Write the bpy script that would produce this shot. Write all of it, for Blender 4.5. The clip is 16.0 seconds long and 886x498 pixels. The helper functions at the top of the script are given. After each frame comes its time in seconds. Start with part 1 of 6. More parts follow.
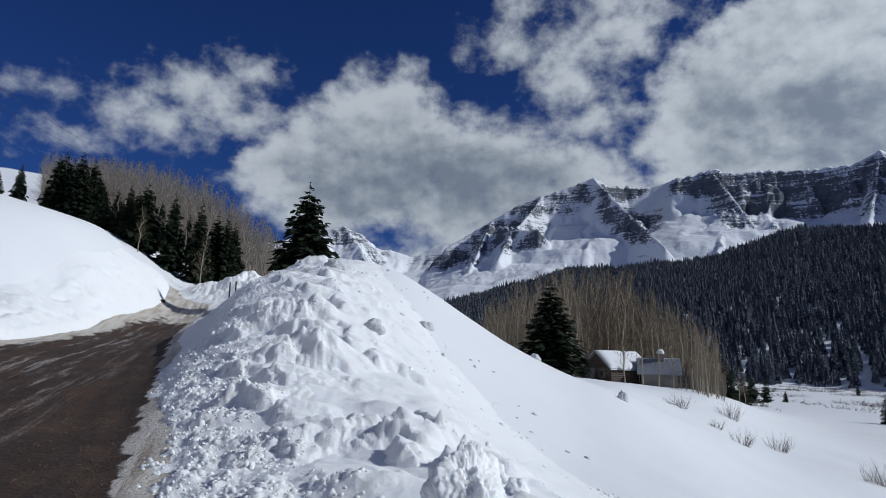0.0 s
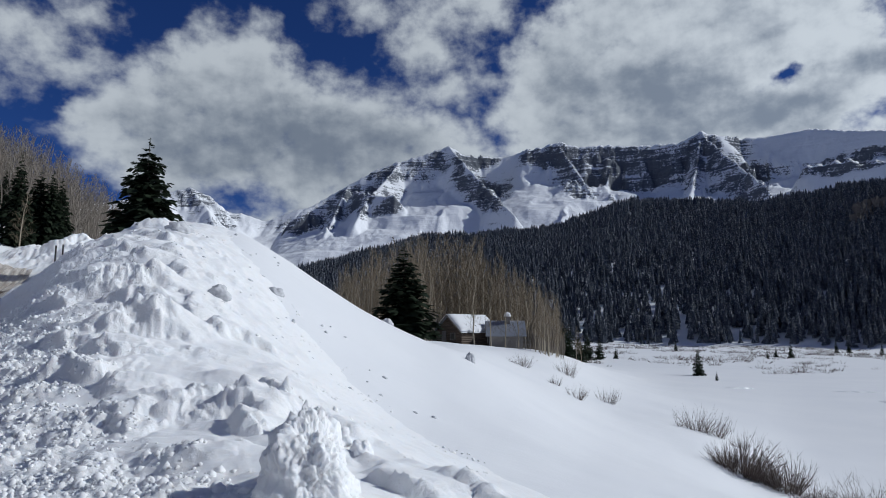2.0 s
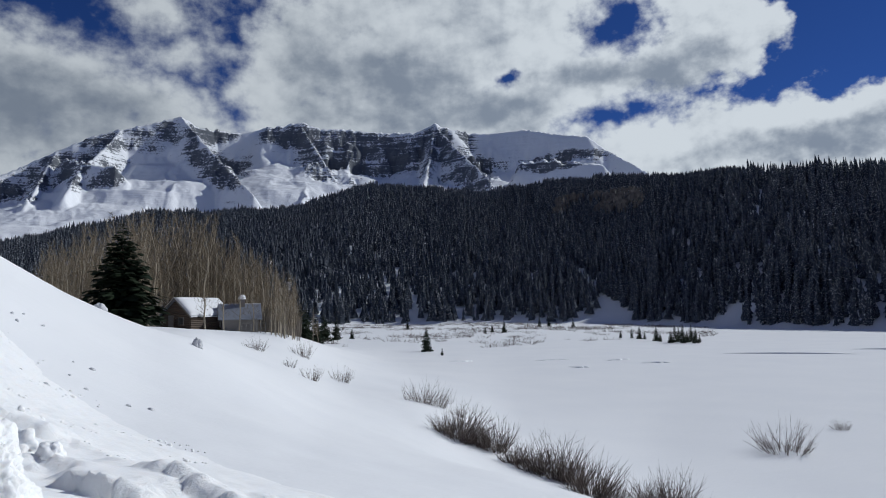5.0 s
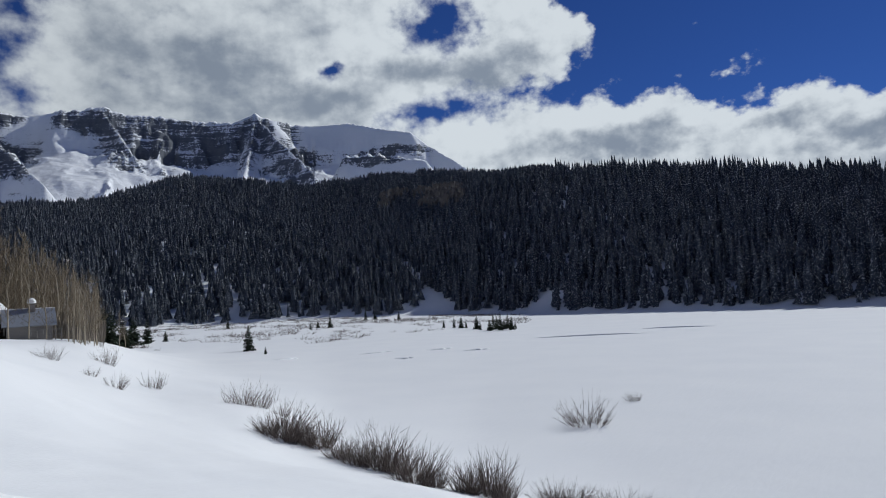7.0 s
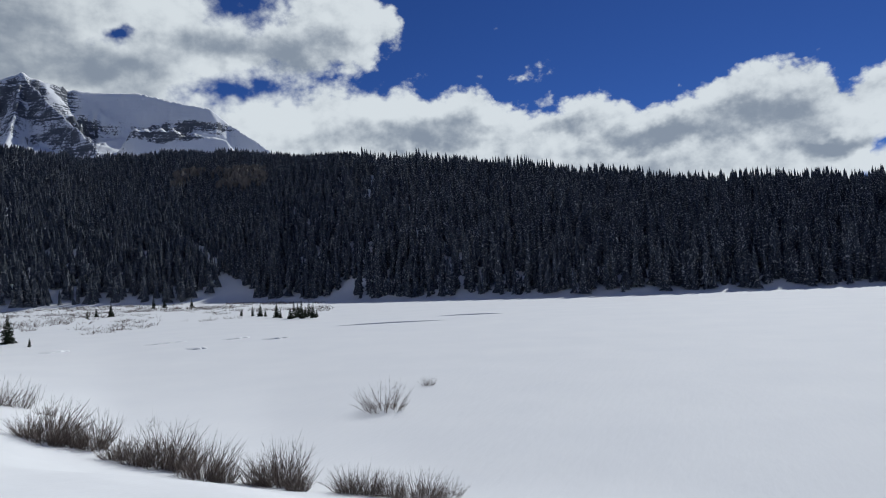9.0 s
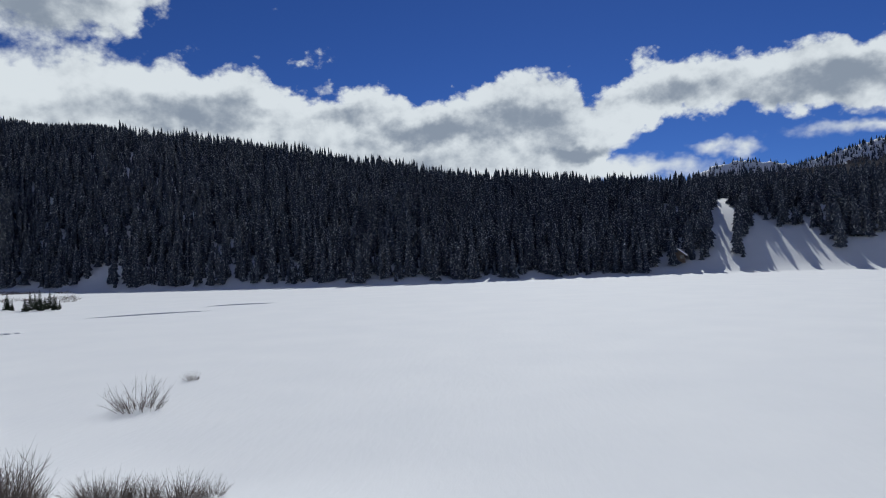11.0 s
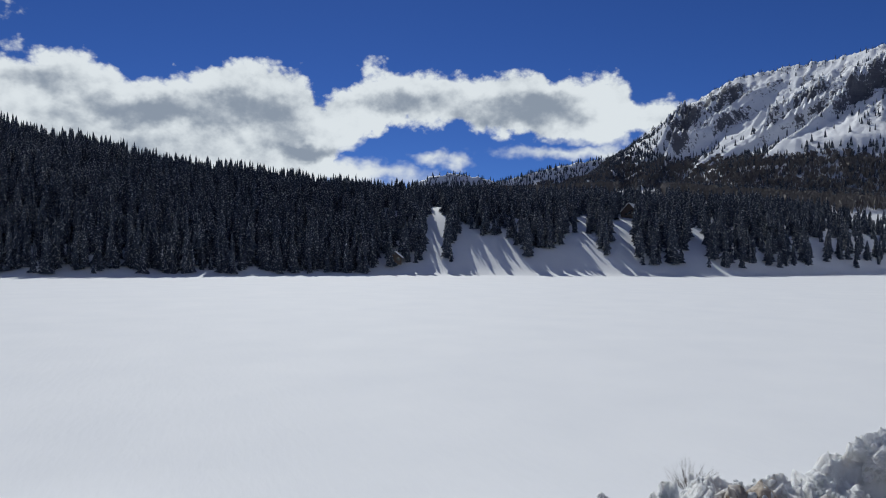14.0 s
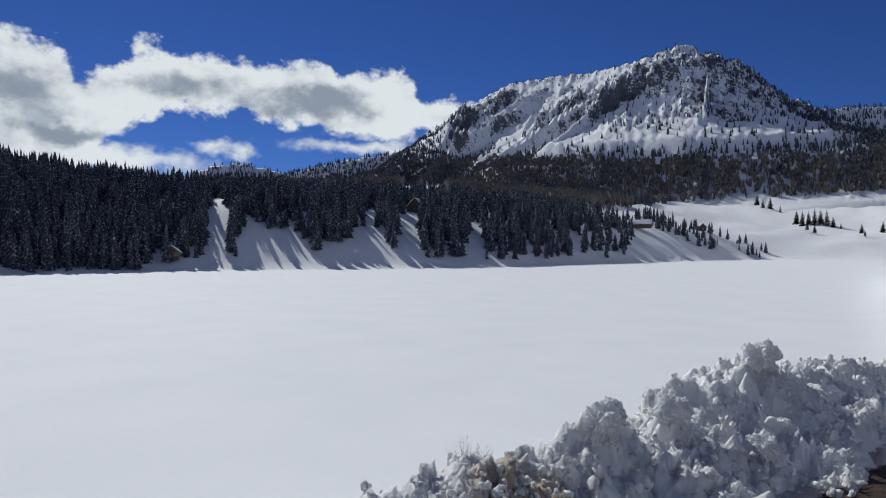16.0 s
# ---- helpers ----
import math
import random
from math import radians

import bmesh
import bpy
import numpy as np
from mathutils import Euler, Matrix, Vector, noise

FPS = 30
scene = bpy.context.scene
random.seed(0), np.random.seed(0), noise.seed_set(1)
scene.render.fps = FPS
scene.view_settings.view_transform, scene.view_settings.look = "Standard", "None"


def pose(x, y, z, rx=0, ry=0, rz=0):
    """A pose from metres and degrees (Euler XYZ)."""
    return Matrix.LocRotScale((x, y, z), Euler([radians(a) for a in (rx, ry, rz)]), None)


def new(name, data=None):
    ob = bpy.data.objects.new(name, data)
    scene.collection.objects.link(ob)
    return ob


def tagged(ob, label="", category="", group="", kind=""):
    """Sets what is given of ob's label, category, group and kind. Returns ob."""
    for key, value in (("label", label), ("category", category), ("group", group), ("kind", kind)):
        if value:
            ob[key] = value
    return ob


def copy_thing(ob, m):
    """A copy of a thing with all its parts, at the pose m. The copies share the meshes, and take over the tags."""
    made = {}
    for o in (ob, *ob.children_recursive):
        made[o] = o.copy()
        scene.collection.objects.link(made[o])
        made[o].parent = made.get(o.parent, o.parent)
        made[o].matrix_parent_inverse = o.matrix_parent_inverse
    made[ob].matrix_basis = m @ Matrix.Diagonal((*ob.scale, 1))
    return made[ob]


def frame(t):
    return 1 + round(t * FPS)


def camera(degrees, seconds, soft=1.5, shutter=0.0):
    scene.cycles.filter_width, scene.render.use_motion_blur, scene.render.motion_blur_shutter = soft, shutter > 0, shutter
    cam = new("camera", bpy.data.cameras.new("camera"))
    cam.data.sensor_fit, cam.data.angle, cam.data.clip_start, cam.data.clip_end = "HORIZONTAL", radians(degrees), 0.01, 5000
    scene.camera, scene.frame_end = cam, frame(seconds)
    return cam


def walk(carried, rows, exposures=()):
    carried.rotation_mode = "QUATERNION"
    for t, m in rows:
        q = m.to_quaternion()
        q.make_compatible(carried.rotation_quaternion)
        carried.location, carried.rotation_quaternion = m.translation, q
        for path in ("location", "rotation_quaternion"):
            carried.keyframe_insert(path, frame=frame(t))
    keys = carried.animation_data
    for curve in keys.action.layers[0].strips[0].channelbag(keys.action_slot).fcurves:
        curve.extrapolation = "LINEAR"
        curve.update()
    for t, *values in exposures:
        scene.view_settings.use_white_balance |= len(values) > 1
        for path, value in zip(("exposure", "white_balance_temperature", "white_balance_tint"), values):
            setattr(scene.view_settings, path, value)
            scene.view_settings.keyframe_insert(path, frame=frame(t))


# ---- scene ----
# The eye swings on an arm's length round a standing spot at (0, 0); azimuths are degrees clockwise from north (+y).
EYE, ARM = 1.65, 0.45
LAKE = EYE - 9.0
cam = camera(67.3, 16.0, soft=1.0)
TURNS = [
    # seconds, yaw, pitch, roll
    (0.0, -0.62, 10.18, -1.43), (0.5, -2.31, 9.34, -1.45), (1.0, -4.93, 8.38, -1.18), (1.5, -8.23, 7.78, -0.69),
    (2.0, -12.93, 7.40, -0.22), (2.5, -17.11, 7.33, -0.08), (3.0, -20.57, 6.49, 0.46), (3.5, -23.82, 5.30, 0.93),
    (4.0, -26.88, 5.02, 1.01), (4.2, -28.56, 5.30, 0.90), (6.3, -44.44, 4.96, 2.80), (6.5, -45.87, 4.97, 3.05),
    (7.0, -49.85, 4.58, 3.22), (7.5, -54.42, 4.11, 2.82), (8.0, -57.94, 3.78, 2.76), (8.5, -62.68, 2.99, 2.71),
    (9.0, -66.68, 2.67, 2.75), (9.5, -70.81, 2.24, 2.59), (10.0, -75.74, 1.56, 2.60), (10.2, -78.11, 1.31, 2.56),
    (12.3, -95.12, 0.60, 1.11), (12.5, -96.58, 0.39, 0.97), (13.0, -99.73, -0.06, 0.81), (13.5, -104.82, -0.43, -0.37),
    (14.0, -109.34, 0.42, -0.48), (14.5, -112.84, 0.60, 0.02), (15.0, -117.92, 0.46, -0.35), (15.5, -123.33, -0.15, -0.08),
    (16.0, -127.34, -0.05, -0.07),
]
walk(cam, [(t, pose(-ARM * math.sin(radians(yaw)), ARM * math.cos(radians(yaw)), EYE, 90 + pitch, roll, yaw)) for t, yaw, pitch, roll in TURNS],
     exposures=[(0.0, -0.17, 5780, 6.0), (4.0, -0.11, 5900, 6.0), (10.0, 0.06, 6050, 5.0), (16.0, 0.13, 6150, 5.0)])

# ---- sun and sky ----
SUN_AZ, SUN_EL = 99.0, 34.0
sun = new("sun", bpy.data.lights.new("sun", "SUN"))
sun.data.energy, sun.data.angle, sun.data.color = 3.05, radians(0.53), (1.0, 0.96, 0.90)
sun.rotation_euler = Euler((radians(90 - SUN_EL), 0, radians(180 - SUN_AZ)), "XYZ")


class Nodes:
    """Short hand for wiring a node tree."""

    def __init__(self, tree):
        self.tree = tree
        tree.nodes.clear()

    def add(self, kind, values=None, **props):
        node = self.tree.nodes.new(kind)
        for key, value in props.items():
            setattr(node, key, value)
        for key, value in (values or {}).items():
            if isinstance(value, bpy.types.NodeSocket):
                self.tree.links.new(value, node.inputs[key])
            else:
                node.inputs[key].default_value = value
        return node

    def math(self, op, a, b=0.0, c=0.0):
        return self.add("ShaderNodeMath", {0: a, 1: b, 2: c}, operation=op).outputs[0]

    def span(self, value, low, high, to_low=0.0, to_high=1.0):
        return self.add("ShaderNodeMapRange", {"Value": value, "From Min": low, "From Max": high, "To Min": to_low, "To Max": to_high},
                        interpolation_type="SMOOTHSTEP").outputs[0]

    def mix(self, fac, a, b):
        return self.add("ShaderNodeMix", {0: fac, 6: a, 7: b}, data_type="RGBA").outputs[2]

    def noise(self, vector, scale, detail=4.0, rough=0.55, out="Fac", twist=0.0):
        return self.add("ShaderNodeTexNoise", {"Vector": vector, "Scale": scale, "Detail": detail, "Roughness": rough, "Distortion": twist}).outputs[out]

    def curve(self, value, pairs, low, high):
        """A smooth function of value through (value, result) pairs, results from 0 to 50."""
        node = self.tree.nodes.new("ShaderNodeFloatCurve")
        points = node.mapping.curves[0].points
        spots = [((a - low) / (high - low), b / 50.0) for a, b in pairs]
        points[0].location, points[1].location = spots[0], spots[-1]
        for spot in spots[1:-1]:
            points.new(*spot)
        node.mapping.update()
        self.tree.links.new(self.math("DIVIDE", self.math("SUBTRACT", value, low), high - low), node.inputs["Value"])
        return self.math("MULTIPLY", node.outputs[0], 50.0)


def build_sky():
    world = bpy.data.worlds.new("sky")
    scene.world = world
    world.use_nodes = True
    n = Nodes(world.node_tree)
    sky = n.add("ShaderNodeTexSky", sky_type="NISHITA", sun_disc=False, sun_elevation=radians(SUN_EL), sun_rotation=radians(SUN_AZ),
                altitude=2900.0, air_density=1.0, dust_density=0.2, ozone_density=4.0).outputs[0]
    # thin mountain air: a deeper, more saturated blue
    sky = n.add("ShaderNodeVectorMath", {0: sky, 1: (0.228, 0.325, 0.600)}, operation="MULTIPLY").outputs[0]
    way = n.add("ShaderNodeTexCoord").outputs["Generated"]
    part = n.add("ShaderNodeSeparateXYZ", {0: way})
    az = n.math("MULTIPLY", n.math("ARCTAN2", part.outputs[0], part.outputs[1]), 180 / math.pi)
    el = n.math("MULTIPLY", n.math("ARCSINE", part.outputs[2]), 180 / math.pi)
    flat = n.add("ShaderNodeCombineXYZ", {0: az, 1: n.math("MULTIPLY", el, 1.25)}).outputs[0]
    add, sub, mul = (lambda *v: n.math("ADD", *v)), (lambda *v: n.math("SUBTRACT", *v)), (lambda *v: n.math("MULTIPLY", *v))
    least, most = (lambda *v: n.math("MINIMUM", *v)), (lambda *v: n.math("MAXIMUM", *v))
    # westward the cloud frays into thin veils; eastward it stands in crisp heaps
    crisp = n.span(az, 15.0, 75.0)

    def oval(a, e, wide, high):
        """1 in the middle of an oval, 0 on its rim, less outside; az1 and el1 are the stirred directions."""
        return sub(1.0, n.math("SQRT", add(n.math("POWER", n.math("DIVIDE", sub(az1, a), wide), 2.0), n.math("POWER", n.math("DIVIDE", sub(el1, e), high), 2.0))))

    stir = n.add("ShaderNodeSeparateColor", {0: n.noise(flat, 0.24, 4.0, 0.6, out="Color")})
    az1 = add(az, mul(sub(stir.outputs[0], 0.5), 5.0))
    el1 = add(el, mul(sub(stir.outputs[1], 0.5), 3.4))
    # the long low bank of cumulus over the lake: between its top and its foot
    top = n.curve(az1, [(40, 14), (48, 15.2), (53, 16.2), (59, 16.3), (65, 16.3), (67, 15.4), (71.5, 15.7), (74.5, 14.2), (78, 14.6), (82, 14.2), (85.3, 12.9), (88, 13.7), (91, 15.2),
                        (94, 14.8), (97.6, 14.5), (99.5, 12.8), (101, 14.0), (103, 15.0), (105.5, 15.3), (110, 14.8), (114, 14.7), (120, 14.7), (123.7, 14.3), (126.5, 13.0), (130, 12.8), (136, 9)], 40, 136)
    foot = n.curve(az1, [(40, 3), (94, 4), (98, 4.6), (99.8, 7.8), (102, 9.3), (104, 10.3), (107, 11), (110, 11), (114, 10.6), (118.4, 10), (124.4, 9.5), (130, 10.5), (136, 13)], 40, 136)
    field = least(least(sub(top, el1), sub(el1, foot)), least(sub(az1, 44.0), sub(134.0, az1)))
    # the high bank over the range
    brim = n.curve(az1, [(10, 9), (42, 10), (45, 14.2), (48.6, 16.5), (52, 17.0), (58, 17.5), (61, 18.2), (63, 19.6), (70, 22)], 10, 70)
    over = n.math("POWER", most(sub(el1, 20.5), 0.0), 2.0)
    high_bank = least(sub(el1, brim), least(sub(sub(az1, 17.5), mul(over, 0.125)), sub(sub(63.0, az1), mul(over, 0.12))))
    field = most(field, high_bank)
    # the broad cloud behind the valley head
    brow = n.curve(az1, [(-30, 13), (-19, 14.5), (-17, 17.6), (-15, 19.6), (-11.3, 21.5), (-9.4, 23.4), (-7, 24.6), (-2.3, 24.8), (-0.7, 23.6), (0.6, 21.8), (3.4, 21.1), (9, 20.3), (13.4, 18.8), (16.7, 17), (20, 14), (30, 10)], -30, 30)
    sole = n.curve(az1, [(-30, 19), (-20, 16.5), (-14.5, 12.2), (-8, 9.5), (0, 8), (30, 8)], -30, 30)
    field = most(field, least(sub(brow, el1), sub(el1, sole)))
    # single clouds and scraps
    for a, e, wide, high in ((11.2, 24.6, 2.8, 3.2), (16.2, 28.2, 4.2, 2.6), (13.6, 20.9, 3.2, 1.3), (7, 27.1, 3.1, 1.4), (7, 30, 1.4, 1.0), (-24.6, 18.9, 4.0, 1.7), (-20.2, 21.6, 3.4, 1.9),
                             (-17.3, 23.7, 1.5, 1.0), (-17, 19.6, 2.4, 1.2), (-31, 19.8, 1.3, 0.5), (-30.3, 16.7, 1.9, 0.7), (100.8, 6.9, 6.4, 0.8), (120.2, 8.8, 5.4, 0.55), (108.1, 8.2, 1.1, 0.35),
                             (110, 8.1, 0.9, 0.3), (74.5, 17.1, 1.4, 0.5), (64.5, 16.7, 1.1, 0.4), (70.8, 17.0, 0.7, 0.3), (69.7, 20.5, 0.8, 0.25)):
        field = most(field, sub(mul(oval(a, e, wide, high), min(high, 2.2)), 0.35 if high < 0.8 and e > 12 else 0.0))
    # gaps torn into the banks
    for a, e, wide, high in ((51.0, 23.6, 2.6, 1.9), (41.0, 19.7, 0.9, 0.45), (-4.8, 11.2, 2.4, 1.0), (20.6, 27.2, 1.8, 1.2)):
        field = least(field, mul(oval(a, e, wide, high), -1.6))
    thick = least(field, 5.0)
    field = least(field, 2.4)

    def billow(vector):
        """Heaped lumps at several sizes, and finer frays."""
        heaps = n.add("ShaderNodeTexVoronoi", {"Vector": vector, "Scale": 0.36, "Detail": 4.0, "Roughness": 0.6, "Smoothness": 0.5}, feature="SMOOTH_F1", normalize=True).outputs["Distance"]
        return add(mul(sub(0.30, heaps), add(1.5, mul(crisp, 4.0))), mul(sub(n.noise(vector, 0.42, 8.0, 0.56), 0.5), add(6.0, mul(crisp, -4.2))))

    here = billow(flat)
    calm = sub(1.0, mul(mul(n.span(az, 98.5, 101.0), n.span(el, 10.0, 9.2)), 0.75))
    body = add(field, mul(here, calm))
    cover = n.span(body, add(-1.5, mul(crisp, 1.15)), add(2.2, mul(crisp, -1.6)))
    # lumps that face the sun are bright, the hollows behind them and the deep undersides grey
    ahead = n.add("ShaderNodeVectorMath", {0: flat, 1: (0.45, 1.0, 0.0)}, operation="ADD").outputs[0]
    relief = sub(here, billow(ahead))
    slow = sub(n.noise(flat, 0.15, 3.0, 0.5), 0.5)
    shade = add(mul(thick, add(0.10, mul(crisp, -0.02))), add(mul(slow, add(1.5, mul(crisp, 1.2))), mul(sub(n.noise(flat, 0.5, 4.0, 0.5), 0.5), 0.6)))
    for a, e, wide, high in ((78.3, 12.5, 3.4, 1.3), (91.6, 11.5, 5.0, 1.3), (105.8, 12.9, 3.8, 1.4), (116, 12.1, 5.5, 1.2), (84, 11.0, 4.0, 1.0), (97.5, 8.5, 2.6, 0.7), (66, 12.5, 8, 1.4), (37, 17.8, 10, 2.2), (52, 19.4, 7.5, 1.5),
                             (30, 20.5, 8, 1.6), (-2, 14.0, 13, 3.4), (2, 17.5, 9, 2.0)):
        shade = add(shade, mul(n.span(oval(a, e, wide, high), -0.6, 0.8), add(0.48, mul(crisp, 0.62))))
    shade = sub(shade, mul(relief, add(0.14, mul(crisp, 0.22))))
    grey = n.span(shade, 0.0, add(1.30, mul(crisp, 0.12)))
    cloud = n.mix(grey, (9.0, 9.05, 9.1, 1), (3.2, 3.55, 4.2, 1))
    # the westward clouds hang thinner and duller
    dull = add(0.80, mul(n.span(az, 5.0, 50.0), 0.22))
    cloud = n.add("ShaderNodeVectorMath", {0: cloud, "Scale": dull}, operation="SCALE").outputs[0]
    shown = n.mix(mul(cover, 0.97), sky, cloud)
    # broken cloud overhead and behind: out of view, added to whiten the fill light
    around = most(n.span(el, 35.0, 42.0), most(n.span(az, -42.0, -55.0), n.span(az, 168.0, 176.0)))
    broken = mul(n.span(n.noise(way, 2.6, 6.0, 0.6), 0.44, 0.60), around)
    shown = n.mix(mul(broken, 0.25), shown, (5.0, 5.05, 5.1, 1))
    background = n.add("ShaderNodeBackground", {"Color": shown, "Strength": 0.077})
    n.tree.links.new(background.outputs[0], n.add("ShaderNodeOutputWorld").inputs[0])


build_sky()

# ---- materials ----
def material(name, build):
    m = bpy.data.materials.new(name)
    m.use_nodes = True
    n = Nodes(m.node_tree)
    shader = build(n)
    n.tree.links.new(shader, n.add("ShaderNodeOutputMaterial").inputs[0])
    return m


def surface(n, color, rough=0.8, bump=None, strength=0.3, distance=0.05, **more):
    values = {"Base Color": color, "Roughness": rough}
    values.update(more)
    if bump is not None:
        values["Normal"] = n.add("ShaderNodeBump", {"Height": bump, "Strength": strength, "Distance": distance}).outputs[0]
    return n.add("ShaderNodeBsdfPrincipled", values).outputs[0]


def place(n):
    return n.add("ShaderNodeTexCoord").outputs["Object"]


def stretched(n, vector, x, y, z):
    return n.add("ShaderNodeVectorMath", {0: vector, 1: (x, y, z)}, operation="MULTIPLY").outputs[0]


def snow_look(n):
    p = place(n)
    drift = n.noise(p, 0.12, 5.0)
    grain = n.noise(p, 9.0, 6.0, 0.65)
    ripple = n.noise(stretched(n, p, 0.5, 1.6, 1.0), 1.2, 4.0)
    color = n.mix(drift, (0.80, 0.81, 0.83, 1), (0.90, 0.90, 0.90, 1))
    height = n.math("ADD", n.math("MULTIPLY", grain, 0.25), ripple)
    return surface(n, color, 0.85, height, 0.22, 0.12, **{"Specular IOR Level": 0.12})


def plowed_look(n):
    p = place(n)
    crumbly = n.add("ShaderNodeAttribute", attribute_name="crag").outputs["Fac"]
    dirt = n.span(n.noise(p, 0.9, 6.0, 0.7), 0.56, 0.78)
    speck = n.span(n.noise(p, 16.0, 3.0, 0.6), 0.60, 0.72)
    color = n.mix(n.math("MULTIPLY", dirt, 0.8), (0.945, 0.945, 0.94, 1), (0.80, 0.765, 0.71, 1))
    color = n.mix(n.math("MULTIPLY", speck, n.math("ADD", n.math("MULTIPLY", dirt, 0.4), 0.04)), color, (0.22, 0.17, 0.12, 1))
    height = n.math("ADD", n.math("MULTIPLY", n.noise(p, 11.0, 8.0, 0.72), n.math("ADD", 0.22, n.math("MULTIPLY", crumbly, 0.8))), n.math("MULTIPLY", n.noise(stretched(n, p, 0.6, 1.5, 1.0), 2.2, 5.0), 0.5))
    return surface(n, color, 0.8, height, 0.55, 0.07, **{"Specular IOR Level": 0.15, "Subsurface Weight": 0.4, "Subsurface Radius": (0.06, 0.065, 0.07), "Subsurface Scale": 1.0})


def windrow_look(n):
    p = place(n)
    soiled = n.add("ShaderNodeAttribute", attribute_name="crag").outputs["Fac"]
    dirt = n.span(n.math("ADD", n.noise(p, 1.3, 8.0, 0.72), n.math("MULTIPLY", soiled, 0.36)), 0.55, 0.80)
    speck = n.span(n.math("ADD", n.noise(p, 22.0, 4.0, 0.65), n.math("MULTIPLY", soiled, 0.06)), 0.57, 0.68)
    color = n.mix(dirt, (0.90, 0.905, 0.91, 1), (0.55, 0.46, 0.37, 1))
    color = n.mix(n.math("MULTIPLY", speck, n.math("ADD", n.math("MULTIPLY", dirt, 0.7), 0.03)), color, (0.16, 0.11, 0.07, 1))
    height = n.noise(p, 16.0, 9.0, 0.78)
    return surface(n, color, 0.8, height, 0.75, 0.05, **{"Specular IOR Level": 0.15, "Subsurface Weight": 0.4, "Subsurface Radius": (0.05, 0.052, 0.054), "Subsurface Scale": 1.0})


def road_look(n):
    p = place(n)
    # along the lane the wheels polish bands; ice lies between and along the edges
    turned = n.add("ShaderNodeVectorRotate", {"Vector": p, "Angle": radians(-16)}, rotation_type="Z_AXIS").outputs[0]
    band = n.noise(stretched(n, turned, 4.0, 0.22, 1.0), 1.0, 8.0, 0.70)
    grit = n.noise(p, 18.0, 7.0, 0.7)
    blot = n.noise(p, 0.7, 7.0, 0.68)
    mud = n.mix(grit, (0.019, 0.009, 0.004, 1), (0.082, 0.042, 0.021, 1))
    tracks = n.noise(stretched(n, turned, 1.6, 0.05, 1.0), 1.0, 5.0, 0.6)
    mud = n.mix(n.span(tracks, 0.40, 0.62), n.mix(0.55, mud, (0.014, 0.008, 0.005, 1)), mud)
    mud = n.mix(n.span(n.math("ADD", n.math("MULTIPLY", blot, 0.65), n.math("MULTIPLY", band, 0.35)), 0.46, 0.66), mud, (0.090, 0.052, 0.030, 1))
    across = n.add("ShaderNodeSeparateXYZ", {0: turned}).outputs[0]
    ice = n.math("MULTIPLY", n.span(n.math("ADD", band, n.math("MULTIPLY", grit, 0.45)), 0.75, 0.90), n.span(across, -2.0, -5.0))
    color = n.mix(n.math("MULTIPLY", ice, 0.8), mud, (0.42, 0.39, 0.36, 1))
    stone = n.span(n.noise(p, 9.0, 3.0, 0.6), 0.64, 0.70)
    color = n.mix(n.math("MULTIPLY", stone, 0.55), color, (0.20, 0.15, 0.11, 1))
    pebbles = n.add("ShaderNodeTexVoronoi", {"Vector": p, "Scale": 14.0}).outputs["Distance"]
    # packed ice left along the edges and over the bend
    packed = n.add("ShaderNodeAttribute", attribute_name="crag").outputs["Fac"]
    packed = n.span(n.math("ADD", packed, n.math("ADD", n.math("MULTIPLY", n.math("SUBTRACT", blot, 0.5), 1.0), n.math("MULTIPLY", n.math("SUBTRACT", grit, 0.5), 0.5))), 0.44, 0.60)
    soil = n.mix(n.span(n.math("ADD", band, n.math("MULTIPLY", grit, 0.3)), 0.55, 0.85), (0.68, 0.63, 0.56, 1), (0.34, 0.27, 0.20, 1))
    color = n.mix(packed, color, soil)
    height = n.math("ADD", n.math("ADD", grit, n.math("MULTIPLY", packed, 0.5)), n.math("MULTIPLY", pebbles, -0.6))
    return surface(n, color, n.math("SUBTRACT", 0.85, n.math("MULTIPLY", n.math("MAXIMUM", ice, packed), 0.3)), height, 0.7, 0.06)


